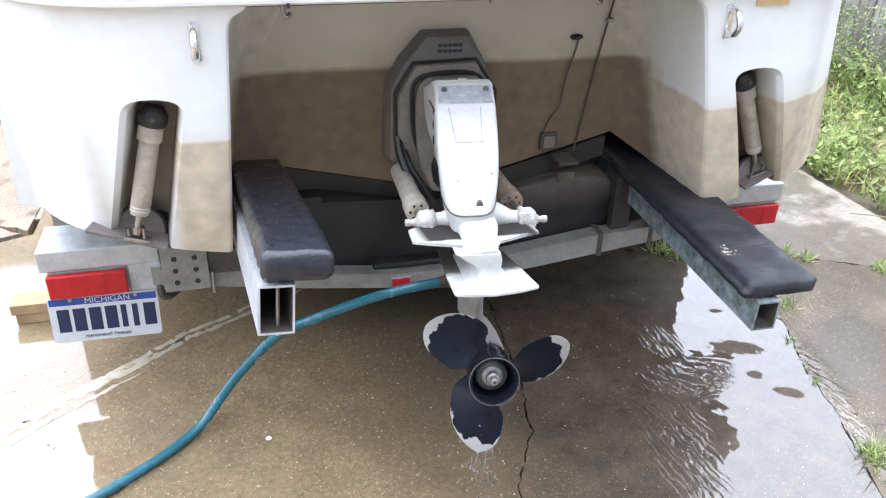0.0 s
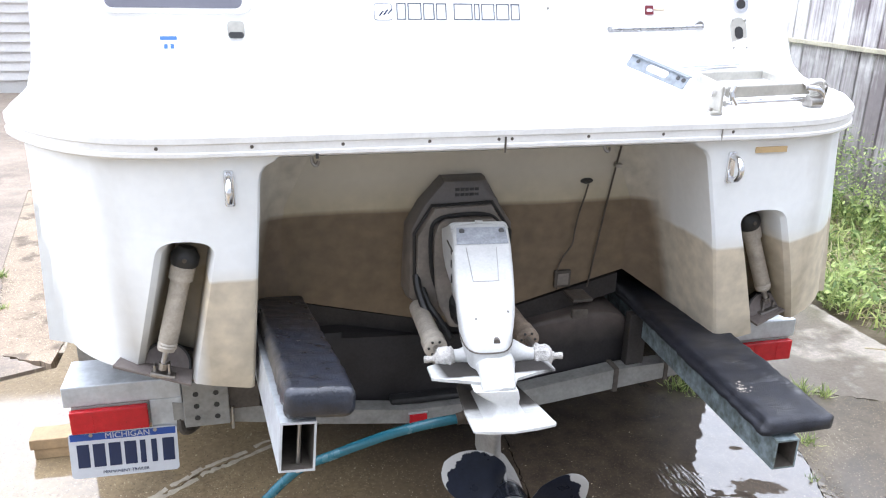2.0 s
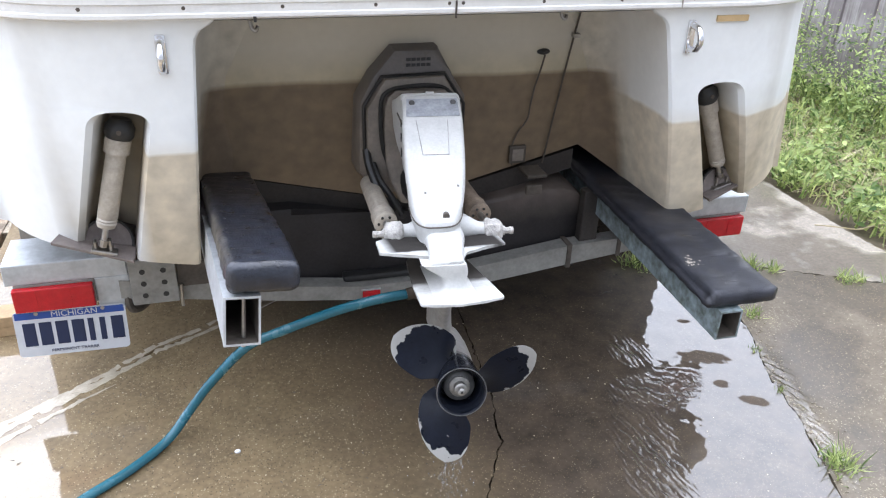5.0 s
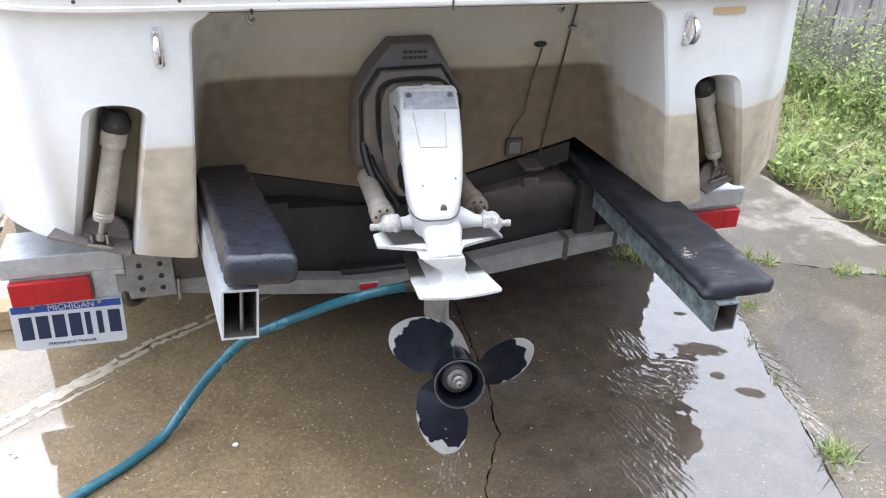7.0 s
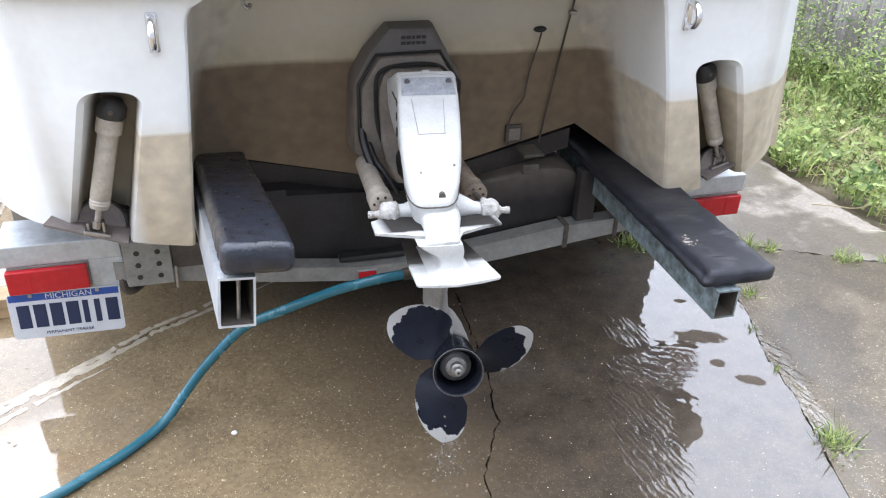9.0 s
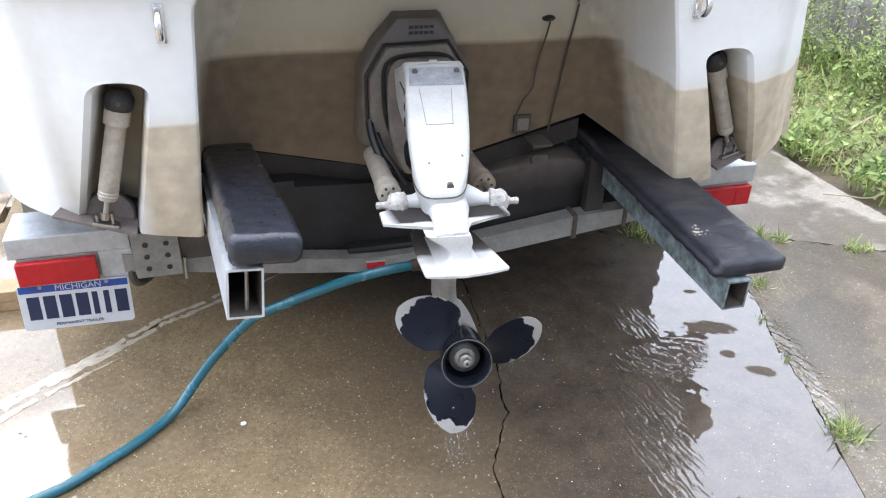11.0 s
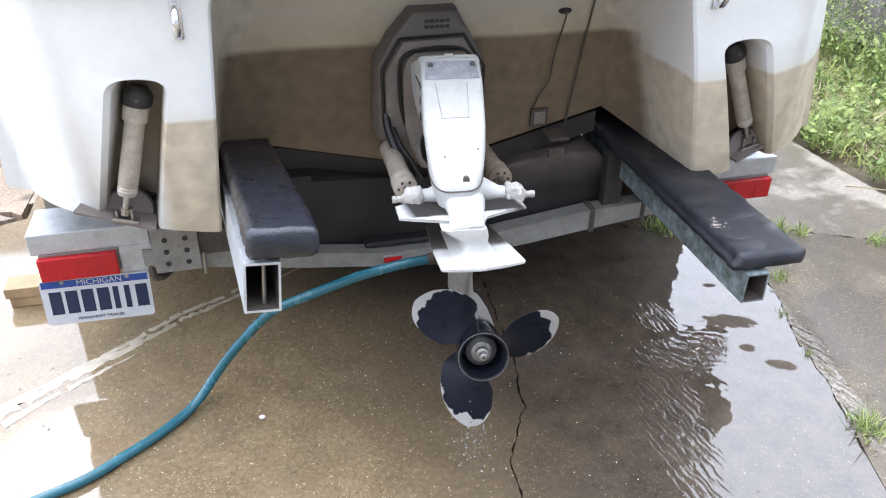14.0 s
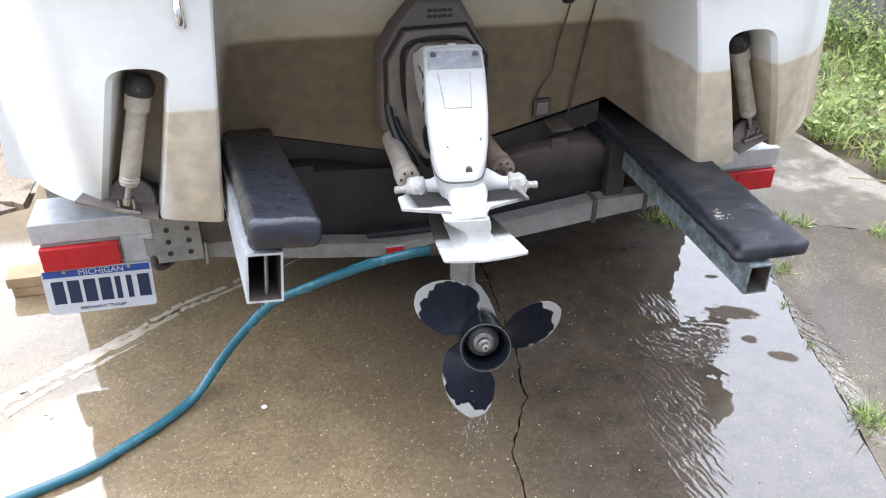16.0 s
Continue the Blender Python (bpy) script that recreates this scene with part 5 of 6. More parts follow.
# trim rams beside the leg
for sg in (-1, 1):
    x0 = -0.174 if sg < 0 else 0.092
    p0, p1 = Vector((x0, -0.02, 0.632)), Vector((x0 - 0.012, -0.315, 0.641))
    d = p1 - p0
    rm = part("trim_ram", tube([p0, p0 + d * 0.80, p0 + d * 0.81, p0 + d * 0.99, p1], [0.027, 0.029, 0.033, 0.033, 0.028], 16), CYLGREY if sg < 0 else CYLBROWN, drive, "scum-stained grey trim ram" if sg < 0 else "rust-brown scummed trim ram", smooth=True)
    for k in range(6):
        a = k * math.pi / 3
        o = Vector((0.020 * math.cos(a), 0, 0.020 * math.sin(a)))
        part("ram_bolt", tube([p1 + o - d * 0.002, p1 + o + d.normalized() * 0.002], 0.004, 6), BLACKPL, rm)
    part("ram_rod", tube([p1, Vector((x0 - 0.03 if sg < 0 else x0 - 0.045, -0.49, 0.69))], 0.010, 8), DULLSTEEL, rm, smooth=True)
# leg below, trimmed out: built about the hub's aft end, y forward along the shaft
H = Matrix.Translation((-0.093, -0.738, 0.388)) @ Matrix.Rotation(radians(-6.5), 4, "Z") @ Matrix.Rotation(radians(-11), 4, "X")
HP = Matrix.Translation((-0.093, -0.742, 0.386)) @ Matrix.Rotation(radians(-9.5), 4, "Z") @ Matrix.Rotation(radians(-17), 4, "X")      # propeller shaft


def low(bm):
    bmesh.ops.transform(bm, matrix=H, verts=bm.verts)
    return bm


def shaft(bm):
    bmesh.ops.transform(bm, matrix=HP, verts=bm.verts)
    return bm


sp = [(-0.187, 0.138), (-0.186, 0.047), (-0.150, 0.030), (-0.079, 0.004), (-0.050, -0.044), (-0.012, -0.044), (0.012, 0.020), (0.070, 0.058), (0.119, 0.080), (0.117, 0.138), (0.05, 0.22), (-0.10, 0.22)]
part("splash_plate", low(prism(sp, 0.337, 0.344, bev=0.002)), SPLASHWHITE, drive, "white splash plate, grime and the arms' shade painted beside the leg")
tail = []
for y, xl, xr, zt, zb in ((-0.50, -0.150, -0.040, 0.736, 0.66), (-0.575, -0.148, -0.050, 0.738, 0.67), (-0.61, -0.152, -0.063, 0.738, 0.69), (-0.65, -0.160, -0.076, 0.738, 0.70), (-0.69, -0.168, -0.088, 0.737, 0.71), (-0.708, -0.172, -0.094, 0.7355, 0.718), (-0.712, -0.169, -0.097, 0.733, 0.720)):
    tail.append([(x, y, z) for x, z in rrect((xl + xr) / 2, (zt + zb) / 2, xr - xl, zt - zb, min(0.024, (zt - zb) * 0.46))])
part("tail_fairing", loft(tail), WHITEPAINT, drive, "white tail fairing of the leg", smooth=True, angle=70)
col = []
for z, xl, xr, ya in ((0.2705, -0.078, 0.022, -0.060), (0.275, -0.058, 0.008, -0.050), (0.282, -0.051, 0.003, -0.045), (0.298, -0.050, 0.003, -0.043), (0.306, -0.056, 0.004, -0.045), (0.316, -0.072, 0.005, -0.048), (0.328, -0.090, 0.003, -0.050), (0.3365, -0.100, 0.000, -0.050)):
    col.append([(x, y, z) for x, y in rrect((xl + xr) / 2, (ya + 0.16) / 2, xr - xl, 0.16 - ya, 0.012)])
part("gusset", low(loft(col)), WHITEPAINT, drive, "white flared column between the plates", smooth=True, angle=60)
cp = [(-0.106, 0.20), (-0.110, 0.133), (-0.114, 0.012), (-0.112, -0.100), (-0.108, -0.108), (-0.07, -0.116), (-0.025, -0.118), (0.03, -0.106), (0.074, -0.089), (0.079, -0.080), (0.067, 0.022), (0.056, 0.107), (0.045, 0.20), (0.02, 0.30), (-0.06, 0.30)]
part("cavitation_plate", low(prism(cp, 0.2645, 0.2705, bev=0.002)), PLATEWHITE, drive, "white cavitation plate, grime and shade painted towards its root")
part("strut", low(loft([[(x - 0.014 * min(1, z / 0.2), y, z) for x, y, z in section(*a)] for a in ((0.05, 0.032, 0.22, 0.40, 2.0), (0.12, 0.027, 0.17, 0.40, 2.0), (0.19, 0.028, 0.11, 0.40, 2.0), (0.266, 0.036, 0.07, 0.41, 2.2))])), BAREGREY, drive, "bare grey lower strut", smooth=True)
part("gear_case", shaft(tube([(0, y, 0) for y in (0.53, 0.51, 0.46, 0.39, 0.30, 0.20, 0.148)], [0.006, 0.022, 0.042, 0.054, 0.058, 0.057, 0.055], 20)), BAREGREY, drive, smooth=True)
part("skeg", low(loft([section(-0.15, 0.004, 0.24, 0.33, 2), section(-0.11, 0.006, 0.20, 0.36, 2), section(-0.045, 0.011, 0.16, 0.42, 2)])), BAREGREY, drive, smooth=True)

# propeller: hub tube open aft, three raked blades
prop = new("propeller")
prop.parent = drive
prop.matrix_parent_inverse = drive.matrix_world.inverted()
hub_bm = shaft(lathe([(0.146, 0.050), (0.12, 0.056), (0.06, 0.058), (0.02, 0.060), (0.006, 0.0625), (0.0, 0.0605), (0.002, 0.056), (0.012, 0.052), (0.06, 0.047), (0.10, 0.046), (0.10, 0.001)], 36))


def blade(angle):
    bm = bmesh.new()
    uv = bm.loops.layers.uv.new("wear")
    R, r0, nr, nc = 0.207, 0.050, 22, 17
    wear, front, back = {}, [], []
    for i in range(nr + 1):
        t = math.sin(math.pi / 2 * i / nr) ** 0.9
        r = r0 + (R - r0) * t
        half = 0.080 * max(0.0, (1 - max(0.0, (t - 0.25) / 0.75) ** 3.0)) ** 0.5 * (0.60 + 0.40 * min(1, t / 0.35))
        half = max(half, 0.002)
        pitch = math.atan(0.40 / (2 * math.pi * max(r, 0.05)))
        rf, rb = [], []
        for j in range(nc + 1):
            s_ = -1 + 2 * j / nc
            ang = s_ * half * math.cos(pitch) / r + 0.08 + 0.33 * t
            yy = -s_ * half * math.sin(pitch) + 0.012 - 0.030 * t
            th = 0.0045 * (1 - s_ * s_) * (1 - 0.6 * t) + 0.0008
            rr_ = r - 0.010 * s_ * s_ * t * half / 0.08
            x, z = rr_ * math.cos(ang), rr_ * math.sin(ang)
            for row, sgn in ((rf, -1), (rb, 1)):
                v = bm.verts.new((x, yy + sgn * th, z))
                row.append(v)
                wear[v] = 0.97 * max(t, 0.55 + 0.27 * (-s_) if s_ < 0 else 0.0, (0.30 + 0.42 * t) * abs(s_) ** 2 + 0.3 * t)
        front.append(rf)
        back.append(rb)
    for G in (front, back):
        for a, b in zip(G, G[1:]):
            for j in range(nc):
                bm.faces.new((a[j], a[j + 1], b[j + 1], b[j]))
    for i in range(nr):
        for j in (0, nc):
            bm.faces.new((front[i][j], front[i + 1][j], back[i + 1][j], back[i][j]))
    for j in range(nc):
        bm.faces.new((front[nr][j], front[nr][j + 1], back[nr][j + 1], back[nr][j]))
    for f in bm.faces:
        for lp in f.loops:
            lp[uv].uv = (wear[lp.vert], 0)
    bmesh.ops.transform(bm, matrix=HP @ Matrix.Translation((0, 0.07, 0)) @ Matrix.Rotation(-radians(angle), 4, "Y"), verts=bm.verts)
    return bm


part("hub", hub_bm, HUBPAINT, prop, "black propeller hub", smooth=True)
for ang in (-3, 117, 237):
    part("blade", blade(ang), PROP, prop, "dark blue-black blade worn to bare metal at its rim", smooth=True, angle=50)
part("hub_rim", shaft(tube([(0.0605 * math.cos(a), 0.001, 0.0605 * math.sin(a)) for a in (2 * math.pi * k / 32 for k in range(33))], 0.0016, 6, caps=False)), HUBGREY, prop, "worn hub rim", smooth=True)
part("inner_hub", shaft(tube([(0, y, 0) for y in (0.10, 0.046, 0.040)], [0.041, 0.039, 0.031], 20)), HUBGREY, prop, "worn grey inner hub", smooth=True)
part("thrust_washer", shaft(tube([(0, y, 0) for y in (0.046, 0.036, 0.034)], [0.027, 0.026, 0.022], 24)), NUTMETAL, prop, "worn thrust washer", smooth=True)
nut = part("prop_nut", shaft(tube([(0, y, 0) for y in (0.062, 0.016, 0.014)], [0.0165, 0.0160, 0.0125], 18)), NUTMETAL, prop, "worn propeller nut")
part("shaft_end", shaft(tube([(0, y, 0) for y in (0.03, -0.001, -0.003)], [0.0095, 0.0095, 0.007], 12)), NUTMETAL, nut, smooth=True)
part("shaft_centre", shaft(tube([(0, y, 0) for y in (-0.0028, -0.0038)], [0.0035, 0.0035], 8)), BLACKPL, nut)
for k in range(3):
    a = radians(60 + 120 * k)
    part("hub_spoke", shaft(tube([(0.031 * math.cos(a), 0.075, 0.031 * math.sin(a)), (0.051 * math.cos(a), 0.075, 0.051 * math.sin(a))], 0.006, 6)), BLACKPL, prop)

# ---- trailer ----
trailer = thing("boat_trailer", (0, 0.5, 0.3), "galvanised boat trailer with carpeted bunks and tail lights", "trailer")
for sg in (-1, 1):
    def X(a, b):
        return (min(sg * a, sg * b), max(sg * a, sg * b))
    x0, x1 = X(0.89, 1.22)
    lb = part("light_box", box((x0, 0.0, 0.392), (x1, 0.17, 0.458), 0.004), GALV, trailer, "galvanised tail light box")
    xa, xb = X(0.89, 0.985)
    part("light_backing", box((xa, 0.003, 0.284), (xb, 0.05, 0.3915), 0.003), GALV, lb)
    xa, xb = X(0.985, 1.20)
    part("light_base", box((xa, 0.001, 0.312), (xb, 0.05, 0.3915), 0.002), GALVDULL, lb)
    xa, xb = X(0.988, 1.203)
    tl = part("tail_light", box((xa, -0.022, 0.312), (xb, 0.0, 0.386), 0.004), REDLENS, lb, "red plastic tail light lens")
    xm = (xa + xb) / 2
    for xl in (xm - 0.045, xm + 0.045):
        part("lens_rib", box((xl - 0.0012, -0.0235, 0.316), (xl + 0.0012, -0.0215, 0.382)), REDLENS, tl)
    part("light_stay", box((min(sg * 0.9, sg * 0.96), 0.05, 0.40), (max(sg * 0.9, sg * 0.96), 1.9, 0.456), 0.004), GALVDULL, trailer, "trailer side rail")

# number plate under the port light
pm = Matrix.Translation((-1.068, -0.006, 0.2285)) @ Matrix.Rotation(radians(1.2), 4, "Y") @ Matrix.Rotation(radians(-4), 4, "X")


def on_plate(bm):
    bmesh.ops.transform(bm, matrix=pm @ UPRIGHT, verts=bm.verts)
    return bm


plate = part("number_plate", on_plate(prism(rrect(0, 0, 0.305, 0.150, 0.012), 0, 0.0015)), PLATE, trailer, "white number plate with a blue band and dark bars")
part("plate_band", on_plate(prism([(-0.148, 0.049), (0.148, 0.049), (0.148, 0.071), (-0.148, 0.071)], 0.0017, 0.0022)), PLATEBLUE, plate, "blue band")
x = -0.132
for k, w in enumerate((0.034, 0.034, 0.034, 0.034, 0.016, 0.016, 0.034)):
    wide = w
    part("plate_bar", on_plate(prism([(x, -0.040), (x + wide, -0.040), (x + wide, 0.036), (x, 0.036)], 0.0017, 0.0026)), INK, plate)
    x += wide + (0.010 if w > 0.02 else 0.016)
for x in (-0.09, 0.09):
    part("plate_bolt", on_plate(tube([(x, 0.066, 0.0016), (x, 0.066, 0.004)], 0.006, 8)), DULLSTEEL, plate)


def text_mesh(words, size, x, y):
    """Letters as a thin mesh in the plane of the plate."""
    cu = bpy.data.curves.new("words", "FONT")
    cu.body, cu.size, cu.align_x, cu.align_y, cu.extrude = words, size, "CENTER", "CENTER", 0.0003
    tmp = new("tmp", cu)
    me = bpy.data.meshes.new_from_object(tmp.evaluated_get(bpy.context.evaluated_depsgraph_get()))
    bpy.data.objects.remove(tmp)
    bm = bmesh.new()
    bm.from_mesh(me)
    bpy.data.meshes.remove(me)
    bmesh.ops.translate(bm, vec=(x, y, 0.0027), verts=bm.verts)
    return bm


bm = text_mesh("MICHIGAN", 0.026, 0.012, 0.060)
part("plate_letters", on_plate(bm), PLATE, plate, "white state name")
part("plate_legend", on_plate(text_mesh("PERMANENT TRAILER", 0.0135, 0.0, -0.060)), INK, plate, "small dark legend")

# V-shaped cross member
xv = [(-0.92, 0.345), (-0.71, 0.312), (-0.44, 0.266), (-0.184, 0.234), (0.0, 0.232), (0.30, 0.264), (0.52, 0.292), (0.72, 0.308), (0.92, 0.335)]
cm = part("cross_member", loft([[(x, 0.0, z - h), (x, 0.0, z + h), (x, 0.06, z + h), (x, 0.06, z - h)] for (x, z), h in zip(xv, (0.03, 0.029, 0.026, 0.025, 0.03, 0.036, 0.037, 0.030, 0.03))]), GALVDULL, trailer, "dull galvanised V-shaped cross member")
mk = part("side_marker", box((-0.195, -0.012, 0.213), (-0.137, 0.0, 0.246), 0.003), REDLENS, cm, "small red marker lamp")
part("marker_rim", box((-0.198, -0.006, 0.246), (-0.134, 0.0, 0.250)), GALV, mk)
part("rubber_strap", box((-0.25, 0.03, 0.262), (0.0, 0.075, 0.285), 0.008), BLACKPL, cm, "black rubber strap")
part("clamp", box((0.522, -0.004, 0.245), (0.540, 0.066, 0.335), 0.002), RUSTY, cm)
part("clamp", box((0.712, -0.004, 0.27), (0.728, 0.066, 0.345), 0.002), RUSTY, cm)
# perforated bracket beside the light box
bk = part("perforated_bracket", box((-0.885, -0.034, 0.305), (-0.755, -0.026, 0.455), 0.002), GALVDULL, trailer, "galvanised bracket with bolt holes")
for x in (-0.848, -0.790):
    for z in (0.415, 0.375, 0.335):
        part("bolt_hole", tube([(x, -0.0335, z), (x, -0.0355, z)], 0.0085, 8), BLACKPL, bk)
part("bracket_bar", box((-0.755, -0.02, 0.345), (-0.665, 0.03, 0.425), 0.003), RUSTY, bk)
part("hanging_pin", tube([(-0.745, -0.03, 0.36), (-0.748, -0.03, 0.285)], 0.005, 6), DULLSTEEL, bk)
part("wiring_stub", tube(curve_pts([(-0.905, 0.02, 0.33), (-0.900, 0.0, 0.285), (-0.885, 0.02, 0.26), (-0.86, 0.06, 0.255)], 4), 0.012, 7), RUSTY, bk)


def bunk(near, far, w, beam_w, beam_h, gapz, beam_dx, th, mat_beam, roll=0.0, ledge=0.0, cover=CARPET, y0=0.012):
    """Carpeted board on a steel box beam, from near (x, y, z of its top middle) to far."""
    a, b = Vector(near), Vector(far)
    d = (b - a)
    L = d.length
    yv = d.normalized()
    xv_ = Vector((1, 0, 0))
    xv_ = (xv_ - yv * xv_.dot(yv)).normalized()
    zv = xv_.cross(yv)
    M = Matrix(((xv_.x, yv.x, zv.x, a.x), (xv_.y, yv.y, zv.y, a.y), (xv_.z, yv.z, zv.z, a.z), (0, 0, 0, 1))) @ Matrix.Rotation(radians(roll), 4, "Y")
    rings = []
    n = 70
    rnd = random.Random(int(w * 1000))
    for i in range(n + 1):
        y = L * i / n
        if ledge:                  # carpet steps down to a lower strip along its inner edge
            o = rrect(0, -th / 2, w, th, 0.012, 3)
            o = [p for p in o if not (p[0] < -w / 4 and p[1] > -th / 2)]
            o[4:4] = [(ledge - w / 2 + 0.012, 0.0), (ledge - w / 2 + 0.003, -0.004), (ledge - w / 2, -0.014), (ledge - w / 2 - 0.003, -0.020), (0.005 - w / 2, -0.023), (-w / 2, -0.027)]
        else:
            o = rrect(0, -th / 2, w, th, 0.018, 3)
        o = [q for p, r in zip(o, o[1:] + o[:1]) for q in ([p] if abs(p[0] - r[0]) < w * 0.5 else [(p[0] + (r[0] - p[0]) * u / 12, p[1]) for u in range(12)])]
        if i == 0:
            o = [(x * (w - 0.03) / w, -th / 2 + (z + th / 2) * (th - 0.02) / th) for x, z in o]
        cr = [0.0026 * noise.noise((x * 18 + y * 9, y * 24, z * 20)) + 0.0020 * noise.noise((x * 48 - y * 20, y * 52, 3.1)) for x, z in o]
        rings.append([(x + c_ * (1 if x > 0 else -1), y, z + c_ * (1 if z > -th / 2 else -1)) for (x, z), c_ in zip(o, cr)])
    rings[1] = [(x, 0.012, z) for x, _, z in rings[1]]
    bm = loft(rings)
    bmesh.ops.transform(bm, matrix=M, verts=bm.verts)
    part("bunk_pad", bm, cover, trailer, "black wet carpeted bunk board" if ledge else "creased wet black bunk board, extra sheen put in its material", smooth=True, angle=55)
    # hollow box beam
    bm = bmesh.new()
    zt = -th - gapz
    o = [(beam_dx - beam_w / 2, zt - beam_h), (beam_dx + beam_w / 2, zt - beam_h), (beam_dx + beam_w / 2, zt), (beam_dx - beam_w / 2, zt)]
    t = 0.005
    inn = [(o[0][0] + t, o[0][1] + t), (o[1][0] - t, o[1][1] + t), (o[2][0] - t, o[2][1] - t), (o[3][0] + t, o[3][1] - t)]
    ov = [[bm.verts.new((x, y, z)) for x, z in o] for y in (y0, L)]
    iv = [[bm.verts.new((x, y, z)) for x, z in inn] for y in (y0, L)]
    for k in range(4):
        bm.faces.new((ov[0][k], ov[0][(k + 1) % 4], ov[1][(k + 1) % 4], ov[1][k]))
        bm.faces.new((ov[0][k], ov[0][(k + 1) % 4], iv[0][(k + 1) % 4], iv[0][k]))
    bm.faces.new(ov[1])
    bmesh.ops.transform(bm, matrix=M, verts=bm.verts)
    be = part("bunk_beam", bm, mat_beam, trailer, "galvanised steel box beam")
    # inner walls: one dark colour holds both rust and the hollow's shade
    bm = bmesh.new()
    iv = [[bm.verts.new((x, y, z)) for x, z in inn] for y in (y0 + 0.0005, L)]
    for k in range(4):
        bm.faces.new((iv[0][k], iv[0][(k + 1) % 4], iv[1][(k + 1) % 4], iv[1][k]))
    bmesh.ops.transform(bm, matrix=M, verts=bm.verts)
    part("beam_inside", bm, RUSTY, be, "inside of the beam, rust and shade in one dark colour")
    bm = tube([(beam_dx + 0.006, 0.045, -th + 0.004), (beam_dx + 0.006, 0.045, zt - beam_h - 0.016)], 0.005, 8)
    bmesh.ops.transform(bm, matrix=M, verts=bm.verts)
    part("beam_bolt", bm, DULLSTEEL, be)
    return M


bunk((-0.528, -0.735, 0.790), (-0.586, 0.105, 0.650), 0.150, 0.076, 0.110, 0.008, -0.045, 0.066, GALV, roll=5.0, cover=PORTCOVER)
MR = bunk((0.6655, -0.735, 0.562), (0.7055, 0.36, 0.5625), 0.203, 0.064, 0.084, 0.002, -0.038, 0.044, ALGAEGALV, ledge=0.012, y0=-0.012)
# dropping on the starboard bunk, torn carpet edge
bm = bmesh.new()
rnd = random.Random(9)
for k in range(26):
    cx, cy = rnd.gauss(0, 0.012), rnd.gauss(0, 0.016)
    r = rnd.uniform(0.0015, 0.0045)
    vs = [bm.verts.new((cx + r * rnd.uniform(0.6, 1.2) * math.cos(a), cy + r * rnd.uniform(0.6, 1.2) * math.sin(a), 0.0015 + 0.0003 * k / 26)) for a in (0, 1.05, 2.1, 3.14, 4.2, 5.2)]
    bm.faces.new(vs)
bmesh.ops.transform(bm, matrix=MR @ pose(-0.065, 0.17, 0.0), verts=bm.verts)
part("white_splatter", bm, CYLGREY, trailer, "dried white splatter")
# V board below the hull and the dusty rubber block
part("cross_bunk", loft([[(x, 0.122, z - 0.07), (x, 0.122, z), (x, 0.24, z), (x, 0.24, z - 0.07)] for x, z in ((-0.60, 0.632), (-0.42, 0.590), (-0.15, 0.527), (0.12, 0.525), (0.42, 0.602), (0.56, 0.638))]), DUSTRUB, trailer, "dark V-shaped cross bunk")
o = [(-0.56, 0.20), (0.600, 0.20), (0.600, 0.42), (0.60, 0.475), (0.57, 0.505), (0.52, 0.52), (0.40, 0.525), (0.10, 0.470), (-0.10, 0.465), (-0.40, 0.53), (-0.56, 0.53)]
bm = prism(o, -0.42, -0.07, bev=0.025)
bmesh.ops.transform(bm, matrix=UPRIGHT, verts=bm.verts)
part("rubber_block", bm, BLOCKRUB, trailer, "dusty black rubber apron under the hull", smooth=True, angle=35)
part("block_bracket", box((0.575, 0.02, 0.255), (0.64, 0.06, 0.52), 0.004), DUSTRUB, trailer)
for sg in (-1, 1):
    xw, yw = sg * 1.15, 0.97
    wh = part("wheel", tube([(xw + dx, yw, 0.30) for dx in (-0.10, -0.095, -0.05, 0.05, 0.095, 0.10)], [0.20, 0.28, 0.30, 0.30, 0.28, 0.20], 28), DUSTRUB, trailer, "dusty black trailer tyre", smooth=True)
    part("rim", tube([(xw - 0.103, yw, 0.30), (xw + 0.103, yw, 0.30)], 0.16, 20), GALVDULL, wh)
    part("fender", loft([[(xw + sx * 0.145, yw + dy, z) for sx, dy, z in ((-1, -0.40, z0), (1, -0.40, z0), (1, 0.40, z0), (-1, 0.40, z0))] for z0 in (0.16, 0.60, 0.618)]), GALVDULL, trailer, "galvanised wheel fender")
part("axle_beam", box((-1.05, 0.93, 0.26), (1.05, 1.01, 0.34), 0.01), RUSTY, trailer, "grimy axle beam")

# ---- hose ----
hose = thing("garden_hose", (-0.6, -0.4, 0.0), "teal garden hose running to the stern drive", "hose")
hp_ = curve_pts([(-0.154, -0.45, 0.498), (-0.24, -0.445, 0.488), (-0.344, -0.42, 0.452), (-0.476, -0.38, 0.386), (-0.560, -0.340, 0.330), (-0.611, -0.315, 0.274), (-0.658, -0.298, 0.214), (-0.703, -0.285, 0.154), (-0.744, -0.280, 0.096), (-0.775, -0.288, 0.058), (-0.806, -0.309, 0.030), (-0.848, -0.345, 0.015), (-0.920, -0.412, 0.0135), (-0.995, -0.467, 0.0135), (-1.065, -0.517, 0.0135), (-1.16, -0.560, 0.0135), (-1.55, -0.70, 0.0135), (-2.1, -0.92, 0.0135)], 8)
part("hose_tube", tube(hp_, 0.0135, 12), HOSE, hose, smooth=True)
d = Vector((0.09, -0.0, 0.012))
c0 = Vector((-0.160, -0.45, 0.497))
